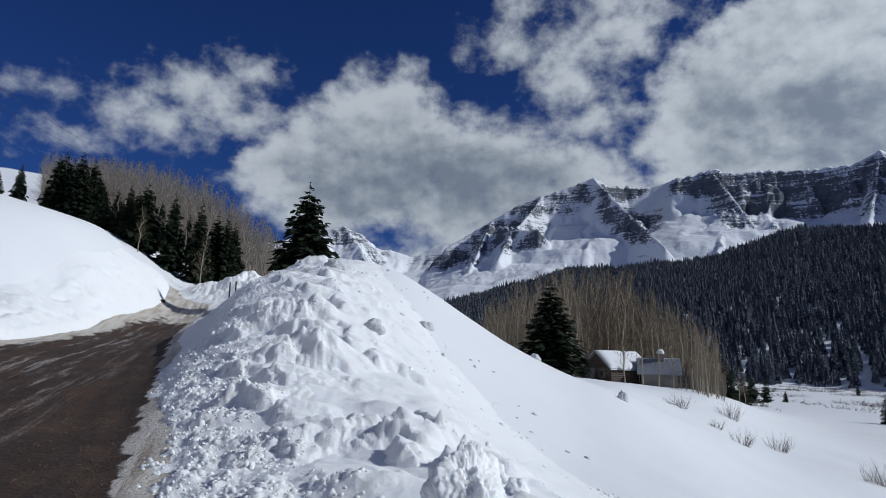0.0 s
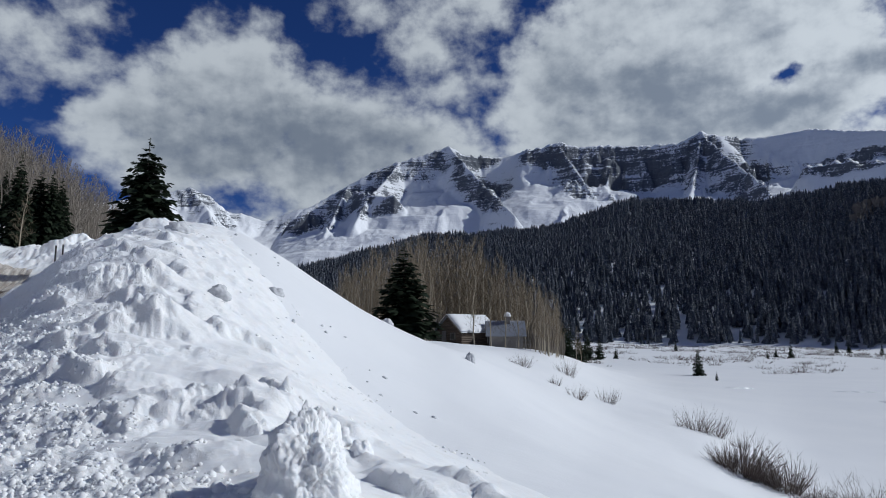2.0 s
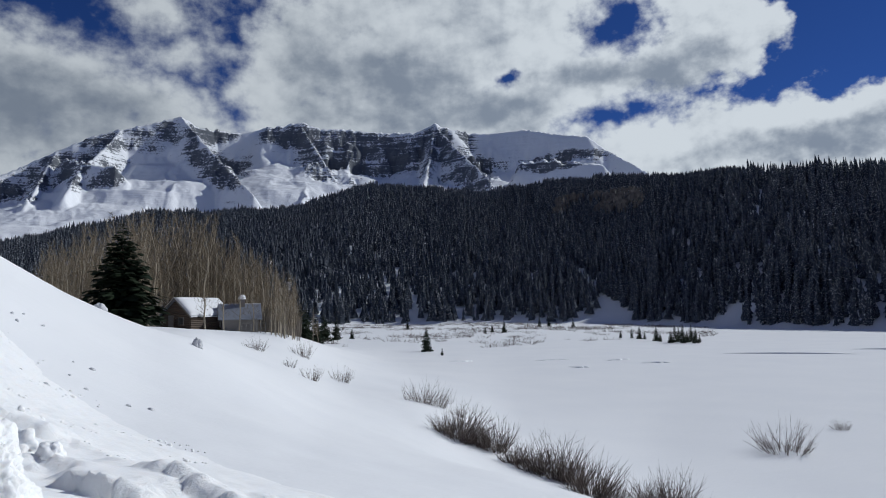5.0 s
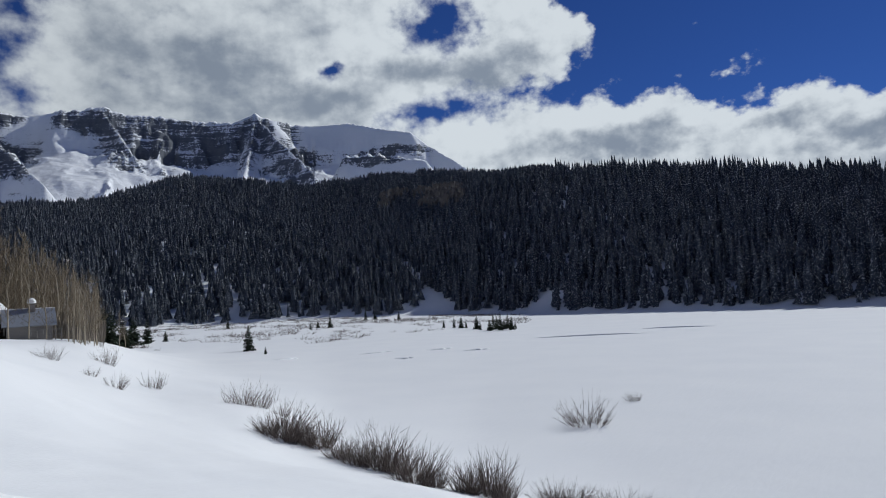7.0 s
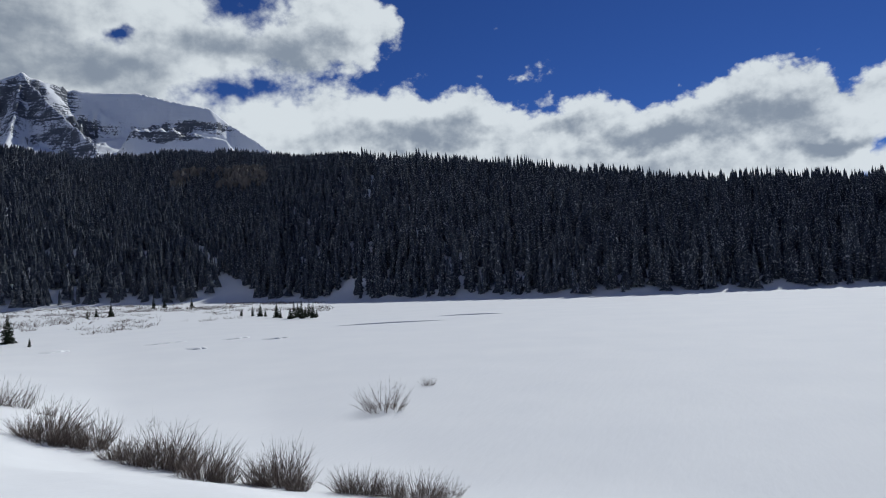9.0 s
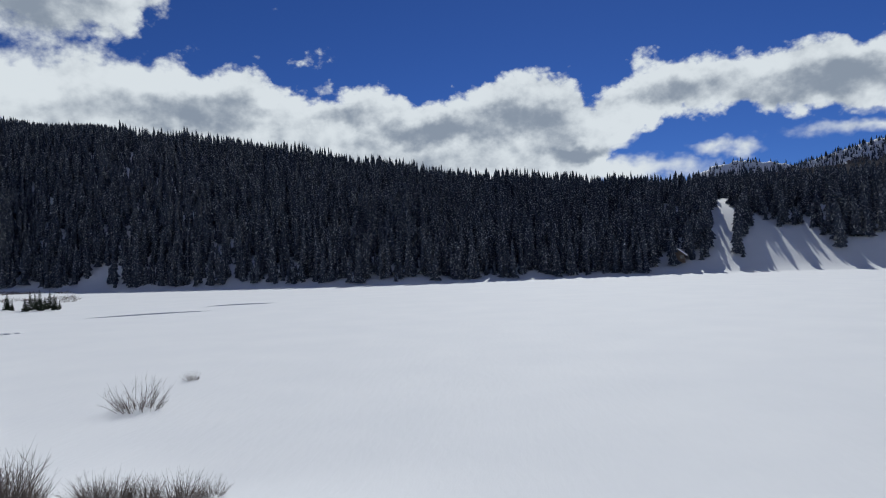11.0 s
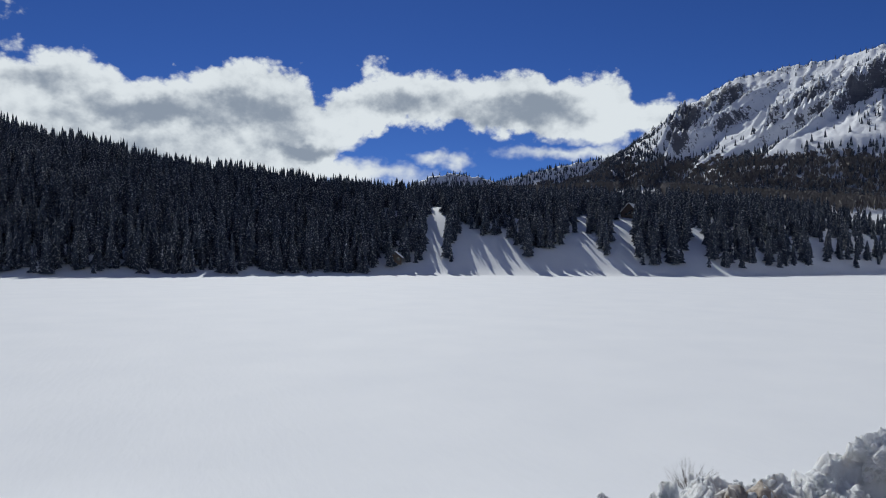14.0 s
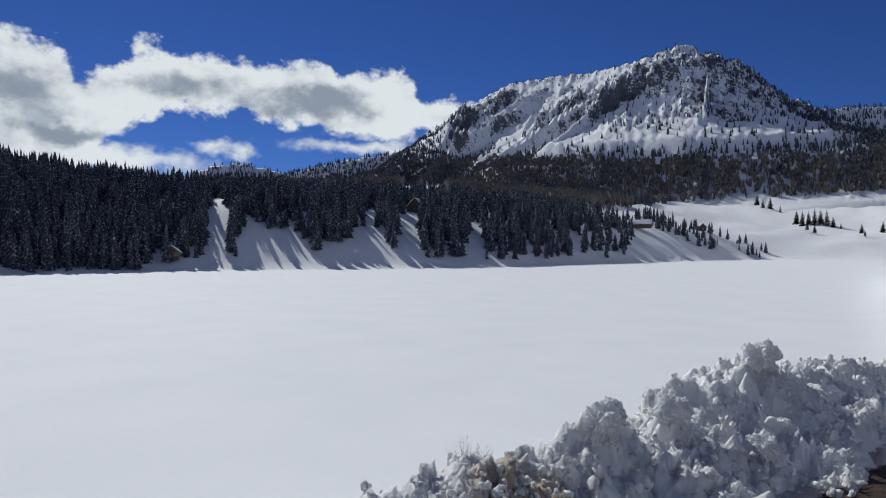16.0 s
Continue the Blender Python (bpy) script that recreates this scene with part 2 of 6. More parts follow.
def rock_snow_look(snow_from, snow_to, scale, warm, layers, runs):
    def build(n):
        p = place(n)
        geometry = n.add("ShaderNodeNewGeometry")
        up = n.add("ShaderNodeSeparateXYZ", {0: geometry.outputs["Normal"]}).outputs[2]
        patch = n.noise(p, 0.008 * scale, 8.0, 0.68)
        strata = n.noise(stretched(n, p, 0.22, 0.22, 4.5), 0.021 * scale, 6.0, 0.66)
        streak = n.noise(stretched(n, p, 1.0, 1.0, 0.22), 0.028 * scale, 6.0, 0.65)
        fine = n.noise(p, 0.11 * scale, 6.0, 0.72)
        crag = n.add("ShaderNodeAttribute", attribute_name="crag").outputs["Fac"]
        detail = n.math("ADD", n.math("MULTIPLY", n.math("SUBTRACT", strata, 0.5), layers),
                        n.math("ADD", n.math("MULTIPLY", n.math("SUBTRACT", streak, 0.5), runs), n.math("MULTIPLY", n.math("SUBTRACT", fine, 0.5), 2.9)))
        cling = n.math("ADD", n.math("SUBTRACT", 0.40, n.math("MULTIPLY", crag, 0.52)), n.math("MULTIPLY", n.math("SUBTRACT", up, 0.66), 0.9))
        cling = n.math("ADD", cling, n.math("MULTIPLY", detail, n.math("ADD", 0.30, n.math("MULTIPLY", crag, 0.65))))
        cling = n.math("ADD", cling, n.math("MULTIPLY", n.math("SUBTRACT", patch, 0.5), 0.6))
        snow = n.span(cling, snow_from, snow_to)
        rock = n.mix(n.math("ADD", n.math("MULTIPLY", strata, 0.6), n.math("MULTIPLY", fine, 0.4)), (0.055 * warm, 0.062, 0.076, 1), (0.22 * warm, 0.235, 0.262, 1))
        color = n.mix(snow, rock, (0.86, 0.87, 0.89, 1))
        height = n.math("ADD", patch, n.math("ADD", n.math("MULTIPLY", strata, 0.5), n.math("MULTIPLY", fine, 0.2)))
        return surface(n, color, 0.85, height, n.math("SUBTRACT", 0.75, n.math("MULTIPLY", snow, 0.45)), 22.0 / scale, **{"Specular IOR Level": 0.15})
    return build


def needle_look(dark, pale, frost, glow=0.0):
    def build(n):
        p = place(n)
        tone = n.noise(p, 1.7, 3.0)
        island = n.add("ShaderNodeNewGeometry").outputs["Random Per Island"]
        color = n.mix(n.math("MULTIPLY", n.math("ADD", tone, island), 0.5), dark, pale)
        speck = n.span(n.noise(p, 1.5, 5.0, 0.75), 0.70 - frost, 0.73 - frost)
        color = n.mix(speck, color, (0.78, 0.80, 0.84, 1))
        body = surface(n, color, 0.8, **{"Specular IOR Level": 0.1})
        if not glow:
            return body
        # sunlight filters through the thin sprays
        thin = n.add("ShaderNodeBsdfTranslucent", {"Color": color}).outputs[0]
        return n.add("ShaderNodeMixShader", {0: glow, 1: body, 2: thin}).outputs[0]
    return build


def bark_look(a, b, scale):
    def build(n):
        p = place(n)
        g = n.noise(stretched(n, p, 1, 1, 0.35), scale, 6.0, 0.65)
        return surface(n, n.mix(g, a, b), 0.85, g, 0.5, 0.02)
    return build


def board_look(a, b, across):
    def build(n):
        p = place(n)
        g = n.noise(stretched(n, p, 0.3, 0.3, across), 3.0, 6.0, 0.65)
        island = n.add("ShaderNodeObjectInfo").outputs["Random"]
        return surface(n, n.mix(n.math("ADD", n.math("MULTIPLY", g, 0.7), n.math("MULTIPLY", island, 0.3)), a, b), 0.8, g, 0.4, 0.02)
    return build


SNOW = material("snow", snow_look)
PLOWED = material("plowed_snow", plowed_look)
CRUST = material("icy_crust", lambda n: surface(n, n.mix(n.noise(place(n), 5.0, 6.0), (0.42, 0.42, 0.44, 1), (0.74, 0.75, 0.77, 1)), 0.7, n.noise(place(n), 14.0, 7.0), 0.5, 0.05))
WINDROW = material("dirty_plowed_snow", windrow_look)
MUD = material("wet_dirt", road_look)
RANGE_ROCK = material("snowy_cliffs", rock_snow_look(-0.10, 0.12, 1.0, 1.0, 2.3, 1.2))
PEAK_ROCK = material("snowy_peak", rock_snow_look(-0.10, 0.10, 1.4, 1.05, 0.4, 3.4))
# far needles: distance haze is painted in as a paler, bluer base; frost specks on top
FAR_NEEDLES = material("hazy_frosted_needles", needle_look((0.045, 0.057, 0.076, 1), (0.094, 0.111, 0.142, 1), 0.135, 0.42))
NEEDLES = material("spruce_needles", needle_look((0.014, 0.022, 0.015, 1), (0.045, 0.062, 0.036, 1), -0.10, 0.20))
MOUNTAIN_TWIG = material("far_bare_woods", bark_look((0.085, 0.078, 0.075, 1), (0.21, 0.19, 0.175, 1), 0.3))
HILL_TWIG = material("grey_twigs", bark_look((0.13, 0.112, 0.092, 1), (0.30, 0.262, 0.215, 1), 3.0))
TWIG = material("bare_twigs", bark_look((0.12, 0.094, 0.062, 1), (0.28, 0.225, 0.15, 1), 3.0))
ASPEN = material("aspen_bark", bark_look((0.26, 0.22, 0.16, 1), (0.48, 0.42, 0.32, 1), 4.0))
WILLOW = material("willow_stems", bark_look((0.075, 0.058, 0.052, 1), (0.21, 0.165, 0.14, 1), 5.0))
BARK = material("spruce_bark", bark_look((0.05, 0.04, 0.03, 1), (0.14, 0.11, 0.09, 1), 6.0))
LOGS = material("weathered_logs", board_look((0.055, 0.04, 0.031, 1), (0.16, 0.12, 0.09, 1), 6.0))
TRIM = material("grey_boards", board_look((0.16, 0.15, 0.14, 1), (0.34, 0.32, 0.30, 1), 6.0))
METAL = material("grey_sheet_metal", lambda n: surface(n, n.mix(n.noise(stretched(n, place(n), 6, 6, 0.4), 2.0, 4.0), (0.20, 0.22, 0.26, 1), (0.34, 0.36, 0.40, 1)), 0.45, Metallic=0.3))
GLASS = material("window_glass", lambda n: surface(n, (0.02, 0.025, 0.03, 1), 0.08))
STONE = material("stone", bark_look((0.12, 0.11, 0.10, 1), (0.34, 0.31, 0.28, 1), 5.0))
PEBBLE = material("muddy_pebbles", bark_look((0.05, 0.035, 0.025, 1), (0.20, 0.16, 0.13, 1), 8.0))
IRON = material("dark_steel", lambda n: surface(n, n.mix(n.noise(place(n), 20.0), (0.03, 0.03, 0.03, 1), (0.08, 0.07, 0.065, 1)), 0.6, Metallic=0.5))


# ---- noise and mesh helpers ----
TABLE = np.random.RandomState(7).permutation(4096)
GRADS = np.random.RandomState(8).uniform(-1, 1, (4096, 2))


def perlin(x, y):
    x, y = np.asarray(x, float), np.asarray(y, float)
    xi, yi = np.floor(x).astype(int), np.floor(y).astype(int)
    xf, yf = x - xi, y - yi
    u, v = xf * xf * xf * (xf * (xf * 6 - 15) + 10), yf * yf * yf * (yf * (yf * 6 - 15) + 10)

    def corner(dx, dy):
        g = GRADS[TABLE[(TABLE[(xi + dx) & 4095] + yi + dy) & 4095]]
        return g[..., 0] * (xf - dx) + g[..., 1] * (yf - dy)
    a, b = corner(0, 0), corner(1, 0)
    c, d = corner(0, 1), corner(1, 1)
    return (a + u * (b - a)) * (1 - v) + (c + u * (d - c)) * v


def fbm(x, y, octaves=5, gain=0.5):
    total, amount = 0.0, 1.0
    for k in range(octaves):
        total = total + amount * perlin(x * 2 ** k + 17.3 * k, y * 2 ** k - 9.1 * k)
        amount *= gain
    return total


def ridged(x, y, octaves=5, gain=0.55):
    total, amount, weight = 0.0, 1.0, 1.0
    for k in range(octaves):
        r = (1 - np.abs(perlin(x * 2 ** k + 5.7 * k, y * 2 ** k + 3.3 * k)) * 2.2) ** 2 * weight
        weight = np.clip(r * 1.4, 0, 1)
        total = total + amount * r
        amount *= gain
    return total


def lumps(x, y):
    """Rounded clods: 1 at a clod's middle, 0 in the gaps."""
    xi, yi = np.floor(x).astype(int), np.floor(y).astype(int)
    best = np.full(np.shape(x), 9.0)
    for dx in (-1, 0, 1):
        for dy in (-1, 0, 1):
            h = TABLE[(TABLE[(xi + dx) & 4095] + yi + dy) & 4095]
            px, py = xi + dx + 0.5 + 0.45 * GRADS[h][..., 0], yi + dy + 0.5 + 0.45 * GRADS[h][..., 1]
            best = np.minimum(best, (x - px) ** 2 + (y - py) ** 2)
    return np.sqrt(np.clip(1 - best * 1.9, 0, 1))


def smooth_line(pairs, width):
    """A function of the azimuth through the pairs, its corners rounded over width degrees."""
    at = np.arange(-200, 200.01, 0.25)
    a, b = zip(*pairs)
    values = np.interp(at, a, b)
    if width:
        reach = np.arange(-4 * width, 4 * width + 0.01, 0.25)
        bell = np.exp(-0.5 * (reach / width) ** 2)
        values = np.convolve(np.pad(values, len(reach) // 2, mode="edge"), bell / bell.sum(), "valid")
    return lambda az: np.interp(az, at, values)


def mesh_of(name, verts, faces, mat, smooth=True):
    me = bpy.data.meshes.new(name)
    verts = np.asarray(verts, np.float32)
    faces = np.asarray(faces, np.int32)
    k = faces.shape[1]
    me.vertices.add(len(verts))
    me.vertices.foreach_set("co", verts.ravel())
    me.loops.add(faces.size)
    me.loops.foreach_set("vertex_index", faces.ravel())
    me.polygons.add(len(faces))
    me.polygons.foreach_set("loop_start", np.arange(0, faces.size, k, dtype=np.int32))
    me.update(calc_edges=True)
    me.polygons.foreach_set("use_smooth", np.full(len(faces), smooth))
    me.materials.append(mat)
    me.update()
    return me


def grid_mesh(name, x, y, z, mat, crag=None):
    """x, y, z: arrays of rows by columns. crag: how much bare rock the ground has there."""
    r, c = x.shape
    i = np.arange(r * c).reshape(r, c)
    faces = np.stack([i[:-1, :-1], i[:-1, 1:], i[1:, 1:], i[1:, :-1]], -1).reshape(-1, 4)
    me = mesh_of(name, np.stack([x, y, z], -1).reshape(-1, 3), faces, mat)
    if crag is not None:
        me.attributes.new("crag", "FLOAT", "POINT").data.foreach_set("value", crag.ravel().astype(np.float32))
    return me


def part(name, bm, mat, parent, label=""):
    me = bpy.data.meshes.new(name)
    if isinstance(bm, bpy.types.Mesh):
        me = bm
    else:
        bm.to_mesh(me)
        bm.free()
        me.materials.append(mat)
    ob = new(name, me)
    ob.parent = parent
    if label:
        ob["label"] = label
    return ob


def empty(name, m=None):
    ob = new(name)
    ob.empty_display_size = 0.2
    if m is not None:
        ob.matrix_basis = m
    return ob


# ---- the lie of the land ----
# edges of the road: (y, x)
ROAD_RIGHT = ((-30, 2.6), (-8, 2.5), (-3, 2.4), (0, 1.8), (4, -0.6), (8.6, -3.5), (17, -6.6), (28.8, -10.9), (40, -14.4), (48, -16.6), (54.5, -18.6), (70, -22.6))
ROAD_LEFT = ((-30, -7), (0, -9.0), (10, -10.8), (23, -13.8), (29, -15.3), (36, -16.8), (45, -18.8), (51, -20.6), (58, -23.2), (70, -27.5))

RINGS = [
    # distance, then (azimuth, height against the eye)
    (3.5, [(-180, -1.65), (30, -1.65), (60, -1.9), (100, -2.0), (125, -1.75), (140, -1.65), (180, -1.65)]),
    (9.0, [(-180, -1.65), (-20, -1.65), (0, -1.5), (10, -1.8), (25, -2.3), (40, -2.9), (60, -3.4), (90, -4.2), (115, -4.0), (125, -3.6), (135, -3.0), (143, -2.5), (152, -1.9), (165, -1.65), (180, -1.65)]),
    (14.0, [(-180, -1.4), (-60, -1.2), (-24, -1.1), (-18, -0.6), (-8, -0.1), (0, -0.6), (6, -1.3), (12, -1.9), (25, -2.9), (40, -3.7), (52, -4.1), (65, -5.2), (90, -6.2),
            (120, -7.0), (140, -6.2), (150, -4.6), (158, -3.2), (170, -2.0), (180, -1.6)]),
    (20.0, [(-180, -0.5), (-60, -0.2), (-24, -0.4), (-20, -0.1), (-15, 1.0), (-9, 1.7), (-4, 1.2), (0, 0.5), (6, -0.6), (12, -1.7), (25, -3.3), (40, -4.5), (52, -5.6),
            (65, -7.6), (90, -8.8), (130, -8.7), (150, -6.5), (165, -4.0), (180, -2.0)]),
    (30.0, [(-180, 1.0), (-60, 3.0), (-36, 1.4), (-30, 0.7), (-24, 0.6), (-20.5, 0.8), (-17, 2.6), (-14, 3.9), (-11, 4.3), (-9, 4.9), (-6, 4.9), (-2.7, 4.3), (1.3, 2.9),
            (6, 1.25), (11, -0.15), (15, -0.9), (20, -2.4), (25, -3.8), (33, -5.4), (38, -6.6), (45, -7.5), (52, -8.3), (65, -9), (140, -9), (152, -8.5), (165, -6), (180, -3)]),
    (36.0, [(-180, 2), (-60, 6), (-36, 5.2), (-32, 3.6), (-29.5, 1.6), (-27.5, 1.2), (-20.5, 1.3), (-17, 3.0), (-13, 4.0), (-9, 4.8), (-6, 4.5), (-3, 4.0), (1.3, 2.5),
            (6, 0.9), (11, -0.4), (15, -0.9), (20, -2.5), (26, -4.3), (33, -5.6), (38, -6.8), (45, -7.8), (52, -8.6), (62, -9), (152, -9), (165, -7), (180, -4)]),
    (45.0, [(-180, 3), (-60, 11), (-34, 9.0), (-30, 8.3), (-28, 7.2), (-26.5, 5.0), (-25, 2.7), (-22, 2.2), (-20, 2.2), (-17, 3.6), (-13, 4.4), (-9, 4.8), (-4, 3.6), (1, 1.8), (6, 0.5),
            (11, -0.6), (15, -0.9), (20, -2.7), (26, -4.6), (33, -5.8), (40, -7.8), (52, -8.9), (60, -9), (155, -9), (180, -6)]),
    (53.0, [(-180, 5), (-60, 14), (-34, 10.9), (-30, 10.2), (-26.5, 9.5), (-24.6, 7.6), (-23, 3.7), (-21, 3.1), (-17, 4.0), (-13, 5.0), (-9, 5.0), (-4, 3.0), (2, 1.3), (8, 0),
            (15, -0.9), (20, -2.8), (26, -5.2), (33, -6.3), (40, -8), (52, -9), (160, -9), (180, -5)]),
    (70.0, [(-180, 8), (-60, 18), (-36, 14), (-30, 12.6), (-25, 10.4), (-22, 7.2), (-20, 6.3), (-17, 6.6), (-13, 7.2), (-9, 5.5), (-4, 2), (2, 0.3), (8, -0.4), (15, -0.9),
            (19, -1.4), (22, -2.0), (26, -4.8), (33, -7.0), (40, -8.4), (52, -9), (160, -9), (180, -5)]),
    (110.0, [(-180, 18), (-60, 28), (-36, 21), (-30, 20), (-25, 19), (-20, 16), (-15, 12), (-10, 8), (-4, 1), (2, -1), (10, -1.2), (16, -1.5), (20, -2.0), (22.8, -2.5), (26, -5.2), (30, -7.4),
             (40, -8.6), (55, -9), (160, -9), (180, 2)]),
    (170.0, [(-180, 40), (-60, 48), (-36, 38), (-30, 37), (-25, 34), (-20, 28), (-14, 16), (-8, 6), (-2, 0), (8, -3), (20, -6), (28, -7.5), (40, -8.5), (55, -9), (160, -9), (180, 20)]),
]
SHORE = smooth_line([(-180, 190), (-20, 190), (-4, 260), (10, 350), (28, 420), (40, 420), (52, 400), (57, 372), (62, 330), (69, 296), (77, 268), (84, 260), (91, 264), (98, 274), (105, 284), (118, 290),
                     (132, 318), (138, 385), (145, 460), (152, 620), (165, 640), (180, 220)], 1.5)
FLOOR = smooth_line([(-180, 40), (-20, 30), (-8, 2), (8, -4), (28, -5.2), (40, -5.4), (52, -8), (60, -9), (165, -9), (180, 20)], 2.0)
CREST = smooth_line([(-180, 300), (-20, 240), (-4, 700), (10, 1150), (30, 1150), (42, 950), (52, 720), (60, 600), (75, 540), (100, 430), (108, 360), (125, 380), (140, 460),
                     (150, 640), (165, 760), (180, 400)], 2.0)
CREST_EL = smooth_line([(-180, 11), (-30, 11.2), (-20, 9.0), (-10, 5), (0, 4.5), (10, 7.9), (17, 8.4), (23, 9.1), (28, 10.9), (31, 11.0), (35, 10.5), (40, 10.3), (44, 10.8),
                        (48, 11.2), (52, 11.0), (55, 10.7), (60, 10.6), (69, 9.7), (78, 8.2), (87, 6.5), (97, 5.2), (104, 4.2), (110, 4.0), (118, 3.5), (125, 3.2), (132, 2.5),
                        (138, 1.9), (144, 1.7), (150, 0.7), (156, 0.5), (165, 1.0), (180, 10)], 1.0)
UPLAND = smooth_line([(-180, 14), (-25, 10), (-12, 8.0), (-3, 5.5), (0, 4.5), (40, 4.0), (100, 3.0), (108, 4.0), (118, 4.3), (125, 4.9), (142, 4.0), (153, 3.6), (163, 3.3), (180, 10)], 3.0)
AZ_STEP, LOG_STEP = 0.5, 0.02
LOGS_AT = np.arange(math.log(1.0), math.log(5200.0), LOG_STEP)


def lay_land():
    az = np.arange(-180, 180.01, AZ_STEP)
    out = np.exp(LOGS_AT)
    lines = [(math.log(1.0), np.full(len(az), -1.65))]
    lines += [(math.log(d), smooth_line(pairs, 1.2)(az)) for d, pairs in RINGS]
    shore, crest = SHORE(az), CREST(az)
    knots = np.array([k for k, _ in lines])
    near = np.array([v for _, v in lines])
    table = np.zeros((len(out), len(az)))
    for j in range(len(az)):
        ring_d = np.append(knots, [math.log(shore[j]), math.log(shore[j] + (crest[j] - shore[j]) * 0.5), math.log(crest[j]), math.log(crest[j] * 1.25),
                                   math.log(1500.0), math.log(2500.0), math.log(5000.0)])
        top = crest[j] * math.tan(radians(CREST_EL(az[j])))
        floor_z = FLOOR(az[j])
        up = math.tan(radians(UPLAND(az[j])))
        ring_z = np.append(near[:, j], [floor_z, floor_z + (top - floor_z) * 0.52, top, min(top, crest[j] * 1.25 * up) if az[j] < 100 else crest[j] * 1.25 * math.tan(radians(CREST_EL(az[j]) * 0.6 + UPLAND(az[j]) * 0.4)),
                                         1500 * up, 2500 * up, 5000 * up * 0.8])
        table[:, j] = np.interp(LOGS_AT, ring_d, ring_z)
    bell = np.exp(-0.5 * (np.arange(-8, 9) / 2.6) ** 2)
    bell /= bell.sum()
    padded = np.pad(table, ((8, 8), (0, 0)), mode="edge")
    soft = sum(bell[k] * padded[k:k + len(out)] for k in range(17))
    # the shore stays a crisp edge: flat ice up to it, the bank from there
    for j in range(len(az)):
        lift = np.interp(math.log(shore[j]), LOGS_AT, soft[:, j]) - np.interp(math.log(shore[j]), LOGS_AT, table[:, j])
        beyond = np.clip(out - shore[j], 0, None)
        soft[:, j] = np.where(out < 175, soft[:, j], np.where(out < shore[j], table[:, j], soft[:, j] - lift * np.exp(-beyond / 18.0)))
    return soft


LAND = lay_land()


def land(az, dist):
    """Height of the ground above the datum (the road by the eye is at 0)."""
    a = (np.asarray(az, float) + 180) / AZ_STEP
    b = (np.log(np.clip(dist, 1.0, 5100.0)) - LOGS_AT[0]) / LOG_STEP
    a, b = np.clip(a, 0, LAND.shape[1] - 1.001), np.clip(b, 0, LAND.shape[0] - 1.001)
    ai, bi = a.astype(int), b.astype(int)
    af, bf = a - ai, b - bi
    z = (LAND[bi, ai] * (1 - af) + LAND[bi, ai + 1] * af) * (1 - bf) + (LAND[bi + 1, ai] * (1 - af) + LAND[bi + 1, ai + 1] * af) * bf
    return z + EYE


def land_xy(x, y):
    return land(np.degrees(np.arctan2(x, y)), np.hypot(x, y))


def spot(az, dist, lift=0.0):
    """A place on the ground at an azimuth and a distance."""
    x, y = dist * math.sin(radians(az)), dist * math.cos(radians(az))
    return Vector((x, y, float(land(az, dist)) + lift))


def snow_relief(x, y, dist):
    """Drifts and hollows of the untouched snow."""
    flat = np.clip((land_xy(x, y) - LAKE) / 1.5, 0.12, 1.0)
    near = fbm(x / 9.0, y / 9.0, 4) * 0.22 + fbm(x / 2.2, y / 2.2, 3) * 0.035
    far = fbm(x / 60.0, y / 60.0, 5) * np.clip(dist - 250, 0, 900) / 900 * 14
    return near * flat * np.clip(dist / 10, 0, 1) + far * flat


def build_ground():
    az = np.concatenate([np.arange(-180, -42, 3.0), np.arange(-42, 168, 0.5), np.arange(168, 180.1, 3.0)])
    out = np.concatenate([np.exp(np.arange(math.log(1.0), math.log(60), 0.021)), np.exp(np.arange(math.log(60), math.log(800), 0.028)), np.exp(np.arange(math.log(800), math.log(4900), 0.06)), [4900.0]])
    a, d = np.meshgrid(az, out)
    x, y = d * np.sin(np.radians(a)), d * np.cos(np.radians(a))
    z = land(a, d) + snow_relief(x, y, d) - 0.03 * (d < 60)
    lane = (x > np.interp(y, *zip(*ROAD_LEFT)) - 0.2) & (x < np.interp(y, *zip(*ROAD_RIGHT)) + 0.4) & (np.abs(y - 20) < 50)
    z = np.where(lane, land(a, d) - 0.12, z)
    me = grid_mesh("ground", x, y, z, SNOW)
    tagged(new("ground", me), "untouched white snow over slopes, meadow and a frozen lake", "ground", kind="structure")


build_ground()


